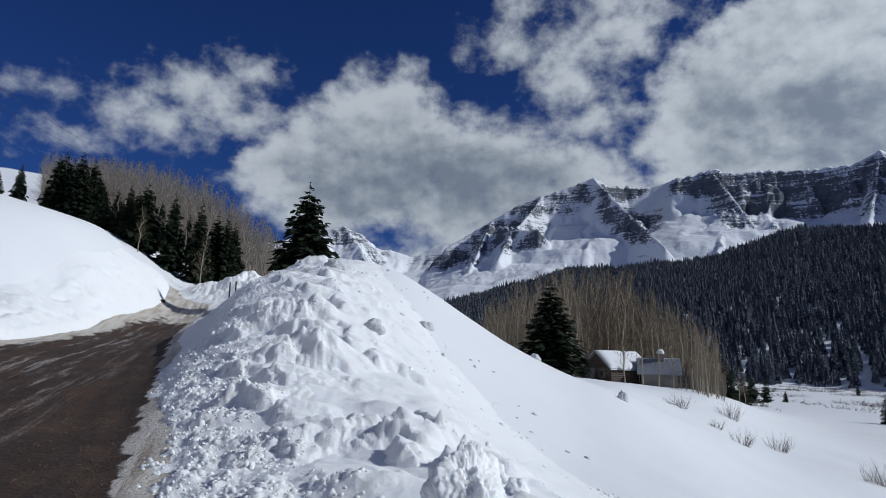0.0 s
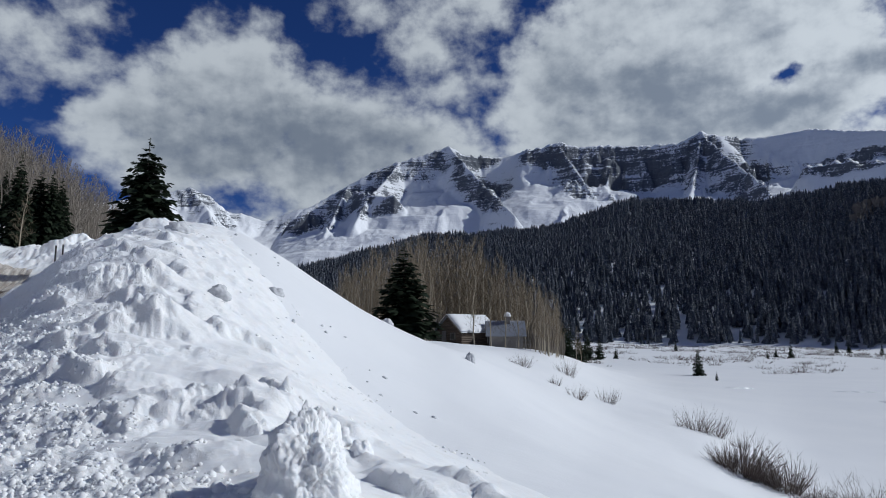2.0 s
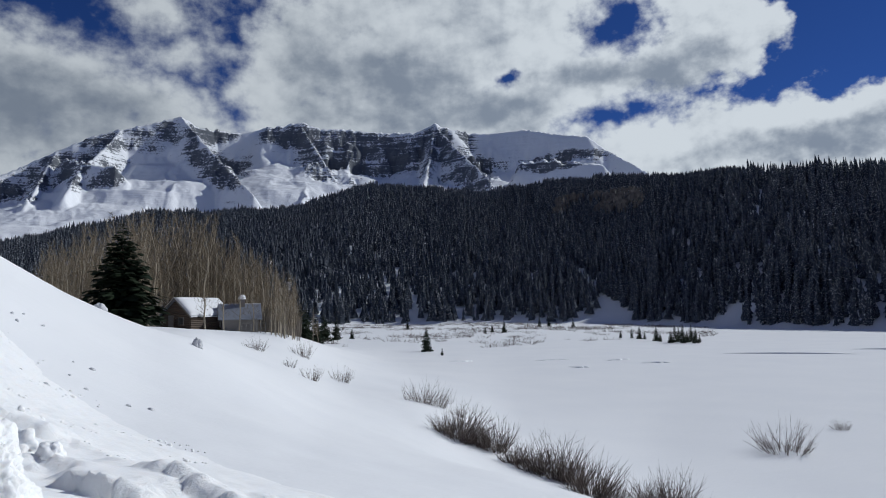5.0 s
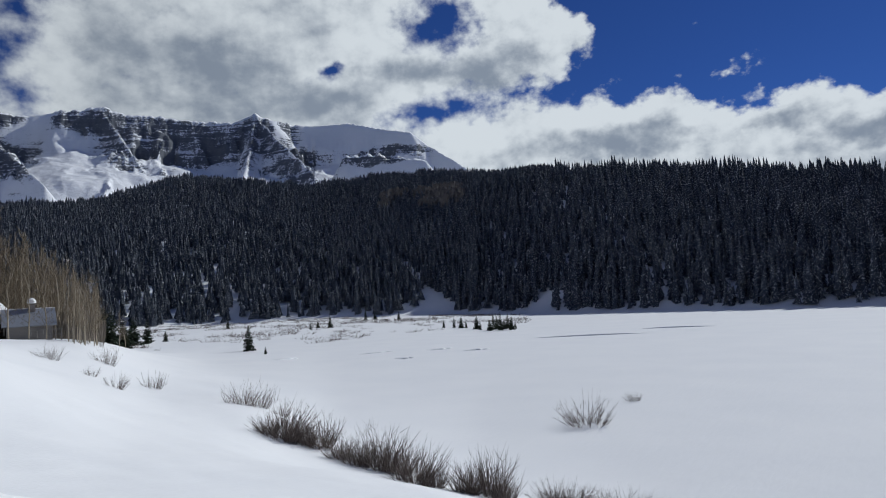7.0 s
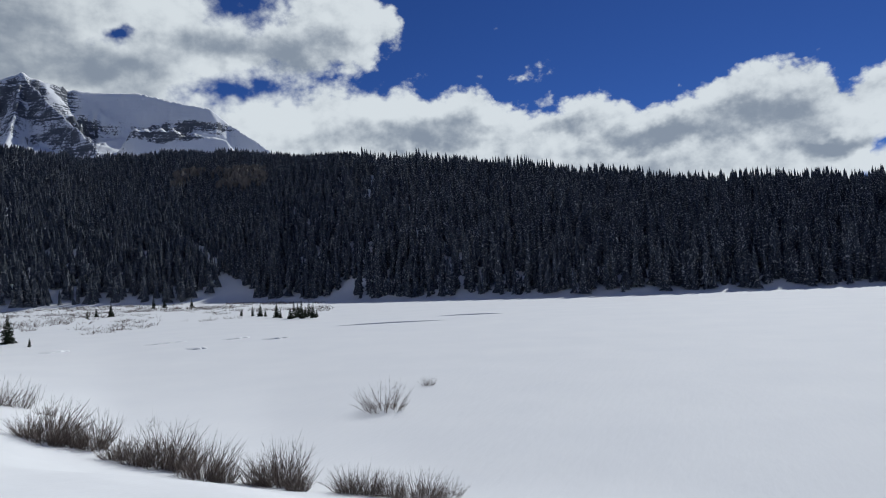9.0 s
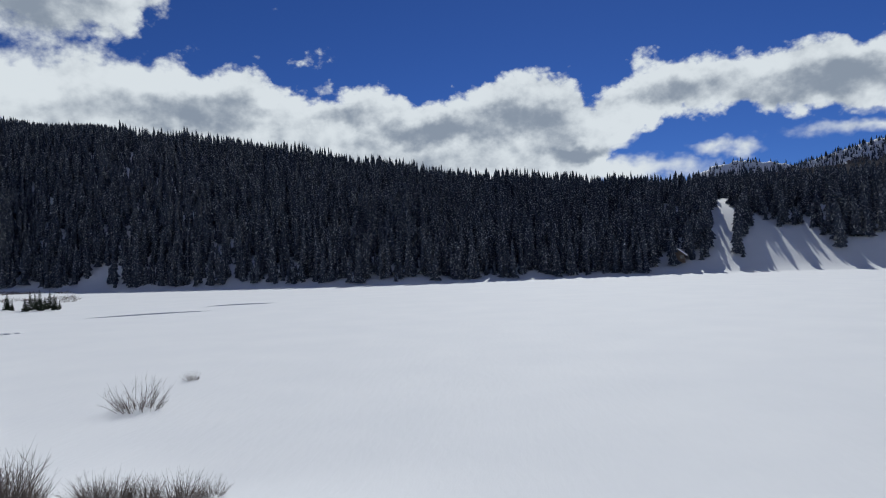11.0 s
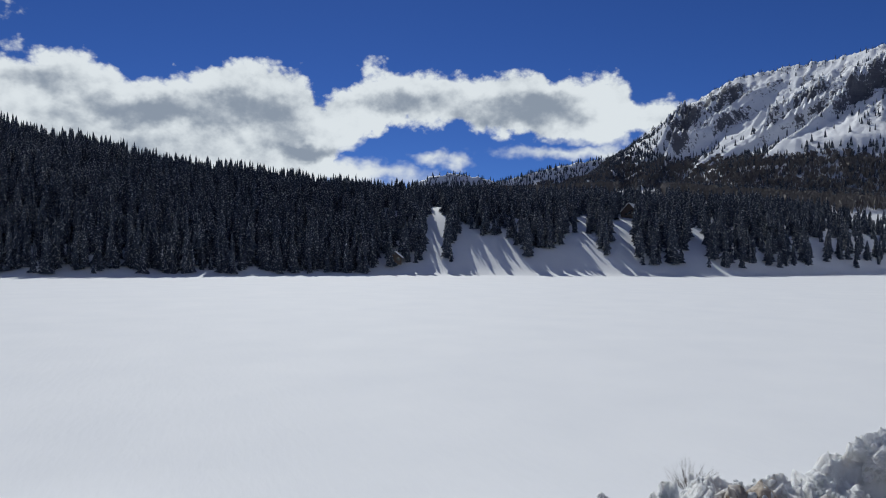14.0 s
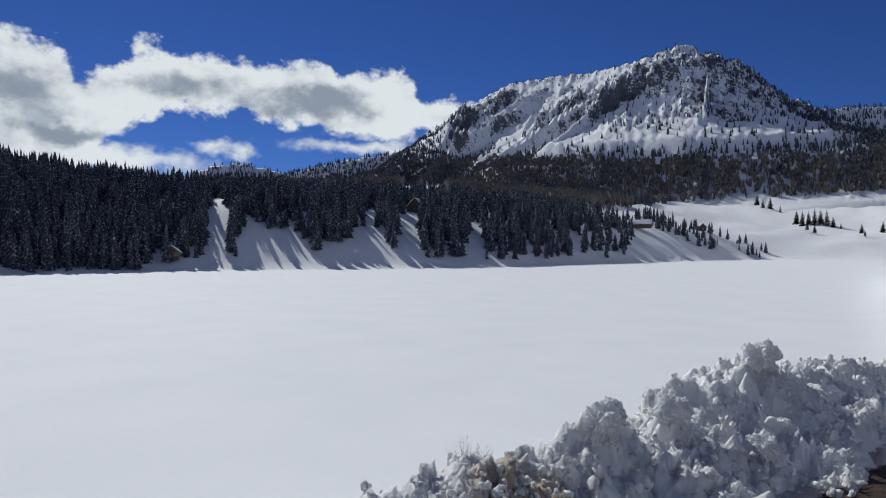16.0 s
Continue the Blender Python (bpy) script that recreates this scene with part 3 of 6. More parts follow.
# ---- mountains ----
def build_range(name, label, look_of, az_from, az_to, step, near, far, rows, ridges, outcrops, fall, foot_el, seed, ledge, gully, rugged=1.0):
    """A mountain front: sharp ridges, each a chain of (azimuth, distance, elevation) seen from the road, whose flanks drop by fall (distances, drops).
    outcrops: (azimuth, elevation, half width, half height, how rocky).
    Returns a function for its height."""
    chains = []
    for chain in ridges:
        pts = [np.array((d * math.sin(radians(a)), d * math.cos(radians(a)), d * math.tan(radians(e)))) for a, d, e in chain]
        chains += [(p, q) for p, q in zip(pts[:-1], pts[1:])]
    foot = smooth_line(foot_el, 2.0)

    def away(x, y, p, q):
        way = q - p
        size = way[0] ** 2 + way[1] ** 2
        t = np.clip(((x - p[0]) * way[0] + (y - p[1]) * way[1]) / size, 0, 1)
        return t, np.hypot(x - p[0] - t * way[0], y - p[1] - t * way[1]), math.sqrt(size)

    def height(a, dist):
        x, y = dist * np.sin(np.radians(a)), dist * np.cos(np.radians(a))
        calm = np.full(x.shape, 1e9)
        for p, q in chains:
            _, d, _ = away(x, y, p, q)
            calm = np.minimum(calm, d)
        first = np.full(x.shape, -1e9)
        for p, q in chains:
            t, d, _ = away(x, y, p, q)
            first = np.maximum(first, p[2] + t * (q[2] - p[2]) - np.interp(d, *fall))
        rise = np.degrees(np.arctan2(first, dist))
        crags = np.zeros(x.shape)
        for oa, oe, wide, high, much in outcrops:
            crags = np.maximum(crags, much * np.exp(-(((a - oa) / wide) ** 2 + ((rise - oe) / high) ** 2) ** 1.5))
        crags = np.clip(crags * (1.05 + 1.5 * fbm(x / 170, y / 170 + seed, 5, 0.62)), 0, 1.3)
        # close to a crest the warp dies away, so that the skyline keeps its line
        keep = np.clip(calm / 160, 0, 1)
        ux = x + (fbm(x / 330 + seed, y / 330, 5) * 85 + fbm(x / 70, y / 70 + seed, 3) * 16 * crags) * keep * rugged
        uy = y + (fbm(x / 330 + seed + 40, y / 330, 5) * 85 + fbm(x / 70 + 9, y / 70 + seed, 3) * 16 * crags) * keep * rugged
        best = np.full(x.shape, -1e9)
        for p, q in chains:
            t, d, long = away(ux, uy, p, q)
            along = t * long / 105.0 + p[0] * 0.013
            ribs = np.abs(perlin(along + seed, d / 600)) + 0.6 * np.abs(perlin(along * 2.6, d / 300 + seed)) * crags
            drop = np.interp(d, *fall) * (1 + 0.18 * crags) * (1 + gully * (0.35 + 0.8 * crags) * (ribs - 0.3) * np.clip(d / 120, 0, 1))
            best = np.maximum(best, p[2] + t * (q[2] - p[2]) - drop)
        steps = best / ledge + fbm(x / 400, y / 400, 3) * 0.7
        cut = steps - np.floor(steps)
        cut = np.clip((cut - 0.60) / 0.3, 0, 1) - cut
        z = best + cut * ledge * 0.30 * crags * np.clip(calm / 60, 0, 1)
        z = z + fbm(x / 60, y / 60, 5, 0.7) * (1.5 + 14.0 * crags) * rugged * np.clip(0.25 + calm / 100, 0, 1)
        z = z + fbm(x / 300 + 3, y / 300, 4) * 22.0 * keep
        z = z + fbm(a / 0.5 + seed, dist / 50, 4) * (5.0 + 22.0 * crags) * (calm < 120)
        low = dist * np.tan(np.radians(foot(a)))
        front = np.clip((dist - near) / 700.0, 0, 1)
        z = low + (np.maximum(z, low * 0.8) - low) * front * front * (3 - 2 * front)
        side = np.clip(np.minimum(a - az_from, az_to - a) / 5.0, 0, 1)
        side = side * side * (3 - 2 * side)
        return z * side - (1 - side) * 60 - (1 - front) ** 2 * 40 + EYE, crags

    a, dist = np.meshgrid(np.arange(az_from, az_to + 0.01, step), np.linspace(near, far, rows))
    z, crags = height(a, dist)
    ob = new(name, grid_mesh(name, dist * np.sin(np.radians(a)), dist * np.cos(np.radians(a)), z, look_of, crags))
    tagged(ob, label, "mountain", kind="structure")
    return lambda at, away_by: height(at, away_by)[0]


STEEP = ((0, 50, 180, 420, 1000, 2500), (0, 78, 300, 440, 740, 1450))
FALL = ((0, 60, 250, 500, 1000, 2500), (0, 52, 225, 395, 680, 1450))
build_range("backdrop_north", "distant white snow-covered peaks at the valley head", RANGE_ROCK, -24, 12, 0.12, 2900, 4700, 110,
            [[(-22, 4400, 9), (-14, 4400, 10.2), (-10.2, 4400, 11.2), (-8.3, 4400, 11.8), (-6.8, 4400, 11.2), (-5.2, 4400, 10.0), (-3.8, 4400, 9.9), (-2.3, 4400, 9.4), (0.6, 4400, 10.6), (3, 4400, 11), (12, 4400, 9)],
             [(-8.3, 4400, 11.8), (-6.9, 4100, 10.2), (-6.0, 3700, 8.2)], [(-10.2, 4400, 11.2), (-9.5, 4000, 9.6), (-9, 3600, 8)]], [(-8.0, 10.7, 2.6, 1.1, 0.75), (-5.5, 9.4, 2.0, 0.8, 0.7), (-1, 9, 2.5, 0.8, 0.6)],
            FALL, [(-22, 4), (12, 4)], 3.0, 40, 1.0)
build_range("mountain_range", "long rocky mountain range with snowy gullies and layered cliffs", RANGE_ROCK, -6, 62, 0.115, 2000, 3800, 200,
            [[(-4, 3500, 5.5), (-0.8, 3550, 8.7), (0.7, 3550, 10.4), (2.6, 3600, 11.5), (4.6, 3600, 12.7), (7, 3600, 14.1)],
             [(7, 3600, 14.1), (9, 3600, 14.8), (11, 3600, 15.4), (12.5, 3600, 15.9), (13.4, 3600, 16.2)],
             [(13.4, 3600, 16.2), (14.8, 3650, 15.4), (16, 3700, 15.3)], [(16, 3700, 15.3), (18, 3700, 15.2), (19.4, 3700, 15.5)],
             [(19.4, 3700, 15.5), (20.3, 3650, 15.9), (21.6, 3650, 16.0), (22.8, 3650, 16.4), (24.7, 3650, 15.9), (27, 3650, 15.9), (29, 3650, 15.7), (31, 3650, 15.6), (33, 3600, 15.6), (34.6, 3600, 16.35)],
             [(34.6, 3600, 16.35), (36, 3600, 15.9)], [(36, 3600, 15.9), (37.5, 3700, 15.5), (39.4, 3700, 15.4), (42.6, 3700, 15.6), (45, 3650, 15.1), (47.8, 3600, 14.7), (49.3, 3600, 13.5), (51.7, 3500, 12.0), (57, 3400, 8)],
             [(13.4, 3600, 16.2), (14.6, 3400, 14.9), (16.0, 3200, 13.4), (17.6, 2980, 11.8), (19.2, 2780, 10.2)],
             [(9, 3600, 14.8), (7.8, 3380, 13.2), (6.4, 3200, 11.8), (5.2, 2900, 9.4)],
             [(5.2, 3420, 12.3), (6.6, 3200, 12.0), (8.6, 3080, 11.9)], [(4.6, 3600, 12.7), (3.6, 3250, 10.4), (2.6, 2900, 7.8)],
             [(22.8, 3650, 16.4), (24.4, 3440, 13.9), (25.8, 3250, 11.9)],
             [(34.6, 3600, 16.35), (36.4, 3300, 14.3), (38.0, 3100, 12.8), (39.4, 2900, 11.4)], [(34.6, 3600, 16.35), (34.2, 3300, 13.6), (33.6, 3050, 11.4)],
             [(42.0, 3250, 12.9), (45.5, 3220, 12.9), (49.0, 3200, 12.3)]],
            [(12.4, 14.9, 1.3, 1.0, 0.8), (10.6, 13.8, 1.6, 1.1, 0.55), (9.4, 14.7, 2.6, 0.45, 0.8), (4.6, 12.0, 2.6, 0.6, 0.8), (7.0, 11.3, 2.6, 1.3, 1.15), (1.0, 9.0, 2.4, 1.1, 1.0), (3.2, 10.6, 1.6, 0.8, 0.8), (8.4, 13.6, 3.2, 0.7, 0.75), (15.9, 15.2, 2.3, 0.8, 1.1), (14.3, 14.2, 0.6, 1.2, 0.9), (15.4, 13.0, 1.6, 0.9, 1.0), (17.0, 11.9, 2.1, 1.3, 1.2),
             (22.8, 15.3, 3.8, 0.9, 1.15), (24.8, 12.6, 2.2, 1.9, 0.95), (27.0, 12.6, 2.6, 2.2, 1.0), (28.5, 14.6, 6.4, 1.2, 1.1), (31.0, 13.4, 3.6, 2.0, 1.0), (35.6, 14.4, 2.3, 1.8, 1.2), (38.2, 12.0, 2.6, 1.1, 1.1),
             (37.6, 11.1, 3.0, 0.7, 0.9), (44.5, 12.6, 4.0, 0.35, 0.85), (47.0, 13.1, 3.2, 0.3, 0.85), (42.6, 12.2, 3.0, 0.25, 0.7)],
            STEEP, [(-4, 2.5), (10, 3.5), (20, 4.5), (30, 5), (45, 5), (60, 2)], 11.0, 15, 1.1)
SOUTH = build_range("mountain_south", "steep snowy mountain with scattered trees and rock bands", PEAK_ROCK, 100, 176, 0.14, 850, 2650, 190,
            [[(104, 2600, 4.5), (106, 2600, 5.6), (108, 2600, 6.6), (110, 2600, 6.95), (112.5, 2600, 6.6)], [(112.5, 2600, 6.6), (114, 2600, 6.2), (118.5, 2600, 7.4), (125, 2560, 8.4)],
             [(125, 2560, 8.4), (126.5, 2520, 9.6), (128.1, 2480, 11.3), (130, 2420, 12.3), (132.9, 2330, 13.8)],
             [(132.9, 2330, 13.8), (136.8, 2220, 14.3), (140, 2120, 14.5), (143.2, 2030, 15.1), (145.5, 1950, 15.7), (146.8, 1920, 16.2)],
             [(146.8, 1920, 16.2), (148, 1920, 15.8), (149.3, 1920, 15), (153, 1940, 12.5)], [(153, 1940, 12.5), (156.4, 2000, 10.5), (161, 2100, 10.1), (172, 2200, 8)],
             [(146.8, 1920, 16.2), (144.6, 1760, 12.6), (141.5, 1560, 8.6), (138.5, 1300, 4.8)], [(149.3, 1920, 15), (150.5, 1740, 11.6), (151.5, 1560, 8.4), (152.5, 1300, 4.6)],
             [(140, 2120, 14.5), (136.8, 1900, 10.9), (133.8, 1650, 7.6), (131, 1350, 4.6)], [(132.9, 2330, 13.8), (130.2, 2080, 10.6), (127.6, 1800, 7.8), (125, 1400, 4.8)],
             [(143.2, 2030, 15.1), (140.2, 1850, 11.6), (137.2, 1620, 7.9), (134.5, 1350, 4.6)],
             [(126.5, 2520, 9.6), (124.6, 2100, 8.0), (121, 1400, 5.0)], [(156.4, 2000, 10.5), (158.5, 1750, 8.2), (160.5, 1350, 4.6)]],
            [(110, 6.6, 2.5, 0.7, 0.4), (138, 11.4, 9.0, 2.6, 0.62), (147.5, 12.6, 6.0, 3.4, 0.85), (131, 11.2, 4.5, 2.4, 0.75), (154, 10, 4, 2.0, 0.8), (129, 10.6, 2.6, 2.2, 0.8), (132, 12.6, 3.0, 1.2, 0.9), (147, 14.6, 3.0, 1.8, 0.85), (145, 11.5, 4.0, 1.4, 0.7), (137.5, 12.4, 4.0, 1.6, 0.55), (151, 12, 2.6, 1.8, 0.8), (141, 10.2, 4.0, 1.2, 0.8), (134, 10.2, 4.0, 1.2, 0.7), (152, 9.4, 3.0, 1.2, 0.7)],
            FALL, [(104, 2.5), (120, 2.9), (140, 2.9), (160, 2.4), (172, 0)], 23.0, 22, 1.9, 0.6)


# ---- woods ----
def spiky_tree(rng, tiers, arms):
    """A conifer 1 high and about 0.4 wide: ragged drooping skirts of sprays, tier over tier."""
    verts, faces = [(0.03, 0, 0), (-0.02, 0.025, 0), (-0.02, -0.025, 0), (0, 0, 1.0)], [(0, 1, 3), (1, 2, 3), (2, 0, 3)]
    turn = rng.uniform(0, 6.28)
    for t in range(tiers):
        f = t / tiers
        z = 0.03 + 0.88 * f
        wide = (0.20 * (1 - f) ** 0.75 + 0.015) * rng.uniform(0.75, 1.2)
        i = len(verts)
        verts.append((rng.uniform(-0.01, 0.01), rng.uniform(-0.01, 0.01), min(z + (1.7 / tiers) * rng.uniform(0.9, 1.2), 1.0)))
        for k in range(arms):
            a = turn + t * 1.3 + 6.283 * (k + rng.uniform(-0.3, 0.3)) / arms
            r = wide * rng.uniform(0.62, 1.25)
            verts.append((r * math.cos(a), r * math.sin(a), z + rng.uniform(-0.04, 0.035)))
        faces += [(i, i + 1 + k, i + 1 + (k + 1) % arms) for k in range(arms)]
    return np.array(verts), np.array(faces)


def twig_tuft(rng, blades):
    """A leafless crown 1 high, seen from afar: a fan of upright sprays."""
    verts, faces = [], []
    for k in range(blades):
        a, out = rng.uniform(0, 6.283), rng.uniform(0.05, 0.17)
        b = rng.uniform(0, 6.283)
        i, half, tall = len(verts), rng.uniform(0.035, 0.07) * min(1.0, 7.0 / blades), rng.uniform(0.65, 1.0)
        x, y = out * math.cos(a), out * math.sin(a)
        verts += [(x * 0.3, y * 0.3, 0), (x + half * math.cos(b), y + half * math.sin(b), tall * rng.uniform(0.8, 1)), (x - half * math.cos(b), y - half * math.sin(b), tall)]
        faces.append((i, i + 1, i + 2))
    return np.array(verts), np.array(faces)


def scatter(name, label, kinds, spots, heights, widths, rng, mat, category="trees"):
    """One joined mesh of many far trees."""
    turns = rng.uniform(0, 6.283, len(spots))
    pick = rng.randint(0, len(kinds), len(spots))
    all_v, all_f, base = [], [], 0
    for k, (v, f) in enumerate(kinds):
        mine = np.where(pick == k)[0]
        if not len(mine):
            continue
        c, s = np.cos(turns[mine])[:, None], np.sin(turns[mine])[:, None]
        h, w = heights[mine][:, None], widths[mine][:, None]
        x = (v[None, :, 0] * c - v[None, :, 1] * s) * w + spots[mine, 0:1]
        y = (v[None, :, 0] * s + v[None, :, 1] * c) * w + spots[mine, 1:2]
        z = v[None, :, 2] * h + spots[mine, 2:3]
        all_v.append(np.stack([x, y, z], -1).reshape(-1, 3))
        all_f.append((f[None] + (np.arange(len(mine)) * len(v))[:, None, None] + base).reshape(-1, 3))
        base += len(mine) * len(v)
    ob = new(name, mesh_of(name, np.concatenate(all_v), np.concatenate(all_f), mat, smooth=False))
    return tagged(ob, label, category, kind="stuff")


def sown(rng, count, az_from, az_to, near_of, far_of, keep):
    az = rng.uniform(az_from, az_to, count)
    n, f = near_of(az), far_of(az)
    d = np.sqrt(rng.uniform(0, 1, count) * (f ** 2 - n ** 2) + n ** 2)
    x, y = d * np.sin(np.radians(az)), d * np.cos(np.radians(az))
    ok = keep(az, d, x, y) > rng.uniform(0, 1, count)
    az, d, x, y = az[ok], d[ok], x[ok], y[ok]
    return az, d, np.stack([x, y, land(az, d) + snow_relief(x, y, d) - 0.2], -1)


def build_woods():
    rng = np.random.RandomState(11)
    full = [spiky_tree(rng, 9, 5) for _ in range(8)]
    thin = [spiky_tree(rng, 4, 4) for _ in range(8)]
    tufts = [twig_tuft(rng, 9) for _ in range(6)]
    rude = [spiky_tree(rng, 2, 4) for _ in range(6)]
    clear = lambda az, d, x, y: 1.0 * ((fbm(x / 45.0, y / 45.0, 3) > -0.46) | (d < SHORE(az) + 40))
    # the slope over the far shore
    az, d, spots = sown(rng, 9800, 52, 106, lambda a: SHORE(a) + 1, lambda a: np.minimum(CREST(a) * 1.06, 620), clear)
    gap = (np.abs(az - 48.6) < 2.0) & (d < SHORE(az) + 32 - 10 * np.abs(az - 48.6)) | (np.abs(az - 104.0) < 0.5) & (d < SHORE(az) + 30) | (az > 104)
    az, d, spots = az[~gap], d[~gap], spots[~gap]
    h = (7 + 12 * rng.uniform(0, 1, len(az)) ** 1.4) * (0.95 + 0.25 * fbm(spots[:, 0] / 30, spots[:, 1] / 30))
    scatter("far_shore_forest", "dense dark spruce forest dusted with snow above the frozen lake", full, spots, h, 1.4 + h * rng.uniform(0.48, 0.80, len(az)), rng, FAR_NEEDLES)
    # the long hill below the range
    az, d, spots = sown(rng, 27000, -1, 60, lambda a: np.maximum(SHORE(a) + 1, np.where(a > 53, 600, 0)), lambda a: CREST(a) * 1.05, clear)
    gap = (np.abs(az - 48.6) < 2.4) & (d < SHORE(az) + 36 - 12 * np.abs(az - 48.6)) & (rng.uniform(0, 1, len(az)) < 0.95)
    az, d, spots = az[~gap], d[~gap], spots[~gap]
    h = rng.uniform(9, 17, len(az))
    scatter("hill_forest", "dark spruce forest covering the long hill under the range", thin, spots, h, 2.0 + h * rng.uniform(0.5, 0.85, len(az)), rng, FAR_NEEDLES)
    # bare aspens in a clearing of the hill forest
    az, d, spots = sown(rng, 5000, 45, 52, lambda a: np.full(len(a), 450.0), lambda a: CREST(a), lambda a, dd, x, y: 1.0 * (fbm(x / 50.0 + 7, y / 50.0, 3) > 0.05))
    el = np.degrees(np.arctan2(spots[:, 2] - EYE, d))
    some = np.where((el > 7.2 + 0.05 * (az - 45)) & (el < 8.7 + 0.05 * (az - 45)))[0][:260]
    h = rng.uniform(13, 18, len(some))
    scatter("clearing_aspens", "pale bare aspens among the dark spruces of the hill", tufts, spots[some], h, h * rng.uniform(1.2, 2.0, len(some)), rng, MOUNTAIN_TWIG)
    # the wooded shelf along the south shore: where the trees end on the bank, as heights in degrees against the eye
    hem = smooth_line([(101, -1.5), (103.5, -1.5), (104.0, -0.4), (104.6, -1.4), (107.6, -1.3), (108.0, 4.0), (109.3, 4.0), (109.5, -1.1), (110.5, -1.1), (110.8, 3.6), (111.3, 1.8), (115.0, 1.4), (115.2, -0.6), (116.7, -0.5), (117.0, 0.5),
                       (118.8, 0.4), (119.0, -0.2), (119.6, -0.2), (119.8, 0.6), (120.4, 0.8), (120.6, 3.4), (121.7, 3.4), (121.9, -0.5), (123.6, -0.4), (123.9, 3.2), (125.2, 2.8), (125.4, -1.0), (129.4, -1.0),
                       (129.6, 2.3), (130.6, 2.0), (130.9, -1.0), (143.0, -0.8), (143.3, 2.2), (146, 1.2), (148, 0.3), (150.5, -0.5), (153.6, -0.6), (153.9, 9), (180, 9)], 0.0)
    brow = smooth_line([(101, 12), (137, 12), (139, 2.6), (143, 2.4), (146, 2.1), (150, 0.9), (154, -0.2), (180, -1)], 0.5)

    def on_bank(az, d, x, y):
        el = np.degrees(np.arctan2(land(az, d) - EYE, d)) + 0.25 * fbm(x / 14.0, y / 14.0, 3)
        glade = fbm(x / 40.0 + 3, y / 40.0, 3) > np.interp(az, [104, 135, 141, 145, 156], [-0.40, -0.36, -0.25, -0.1, -0.1])
        return 1.0 * ((el > hem(az + 0.35 * fbm(x / 9.0 + 5, y / 9.0, 2))) & (el < brow(az)) & glade)
    az, d, spots = sown(rng, 3900, 101, 158, lambda a: SHORE(a) + 1, lambda a: CREST(a) * 1.35, on_bank)
    h = rng.uniform(6, 18, len(az)) * np.interp(az, [135, 150], [1.0, 0.75])
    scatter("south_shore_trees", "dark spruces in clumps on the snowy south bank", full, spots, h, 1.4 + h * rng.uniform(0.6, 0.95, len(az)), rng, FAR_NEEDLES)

    # the south mountain: brown bare aspens on its lower slopes, spruces among and above them
    def slope_trees(name, label, shapes, count, near, far, mat, tall, stout, wanted):
        az = rng.uniform(103, 166, 150000)
        d = rng.uniform(near, far, 150000)
        x, y = d * np.sin(np.radians(az)), d * np.cos(np.radians(az))
        z = np.maximum(SOUTH(az, d), land(az, d))
        el = np.degrees(np.arctan2(z - EYE, d))
        glade = (np.abs(az - 125.7) < 2.0) & (np.abs(el - 4.95) < 0.35)
        weight = wanted(az, d, x, y, el) * ~glade * np.interp(el, [3.2, 4.4, 5.2], [0.3, 0.7, 1.0])
        ok = np.where(weight > rng.uniform(0, 1, len(az)))[0][:count]
        spots = np.stack([x, y, z - 1.0], -1)[ok]
        h = rng.uniform(*tall, len(spots)) * np.interp(el[ok], [8, 11, 16], [1.0, 0.75, 0.6])
        scatter(name, label, shapes, spots, h, h * rng.uniform(*stout, len(spots)), rng, mat)
    ceiling_el = lambda az: np.interp(az, [104, 125, 135, 145, 152, 158, 165], [6, 7.8, 7.5, 7.2, 7.0, 7.4, 9])
    ridge_el = lambda az: np.interp(az, [125, 128.1, 132.9, 140, 146.8, 149.3, 153, 156.4, 161], [8.4, 11.3, 13.8, 14.5, 16.2, 15, 12.5, 10.5, 10.1])
    meadow_el = lambda az: np.interp(az, [104, 140, 147, 165], [2.6, 3.0, 3.8, 4.2])
    slope_trees("mountain_aspens", "bare brown aspen woods on the lower mountain slopes", tufts, 22000, 620, 2500, MOUNTAIN_TWIG, (9, 15), (1.8, 3.0),
                lambda az, d, x, y, el: 1.0 * (fbm(x / 120, y / 120, 4) > -0.26) * (el < ceiling_el(az) + fbm(x / 200, y / 200) * 1.2) * (el > meadow_el(az)))
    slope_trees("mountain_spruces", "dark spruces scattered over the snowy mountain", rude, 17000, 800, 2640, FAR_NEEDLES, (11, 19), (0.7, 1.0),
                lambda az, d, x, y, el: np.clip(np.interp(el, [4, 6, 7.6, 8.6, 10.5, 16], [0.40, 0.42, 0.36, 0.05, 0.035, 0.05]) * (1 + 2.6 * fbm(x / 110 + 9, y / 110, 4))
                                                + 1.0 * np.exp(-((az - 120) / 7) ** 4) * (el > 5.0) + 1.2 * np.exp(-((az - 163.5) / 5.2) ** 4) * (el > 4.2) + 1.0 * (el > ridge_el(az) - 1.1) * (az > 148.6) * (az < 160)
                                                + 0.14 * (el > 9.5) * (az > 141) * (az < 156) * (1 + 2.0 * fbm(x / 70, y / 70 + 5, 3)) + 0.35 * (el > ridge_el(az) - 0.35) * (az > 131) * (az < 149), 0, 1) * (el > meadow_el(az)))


build_woods()


# ---- the road and its banks of plowed snow ----
def edge_right(y):
    return np.interp(y, *zip(*ROAD_RIGHT))


def edge_left(y):
    return np.interp(y, *zip(*ROAD_LEFT))


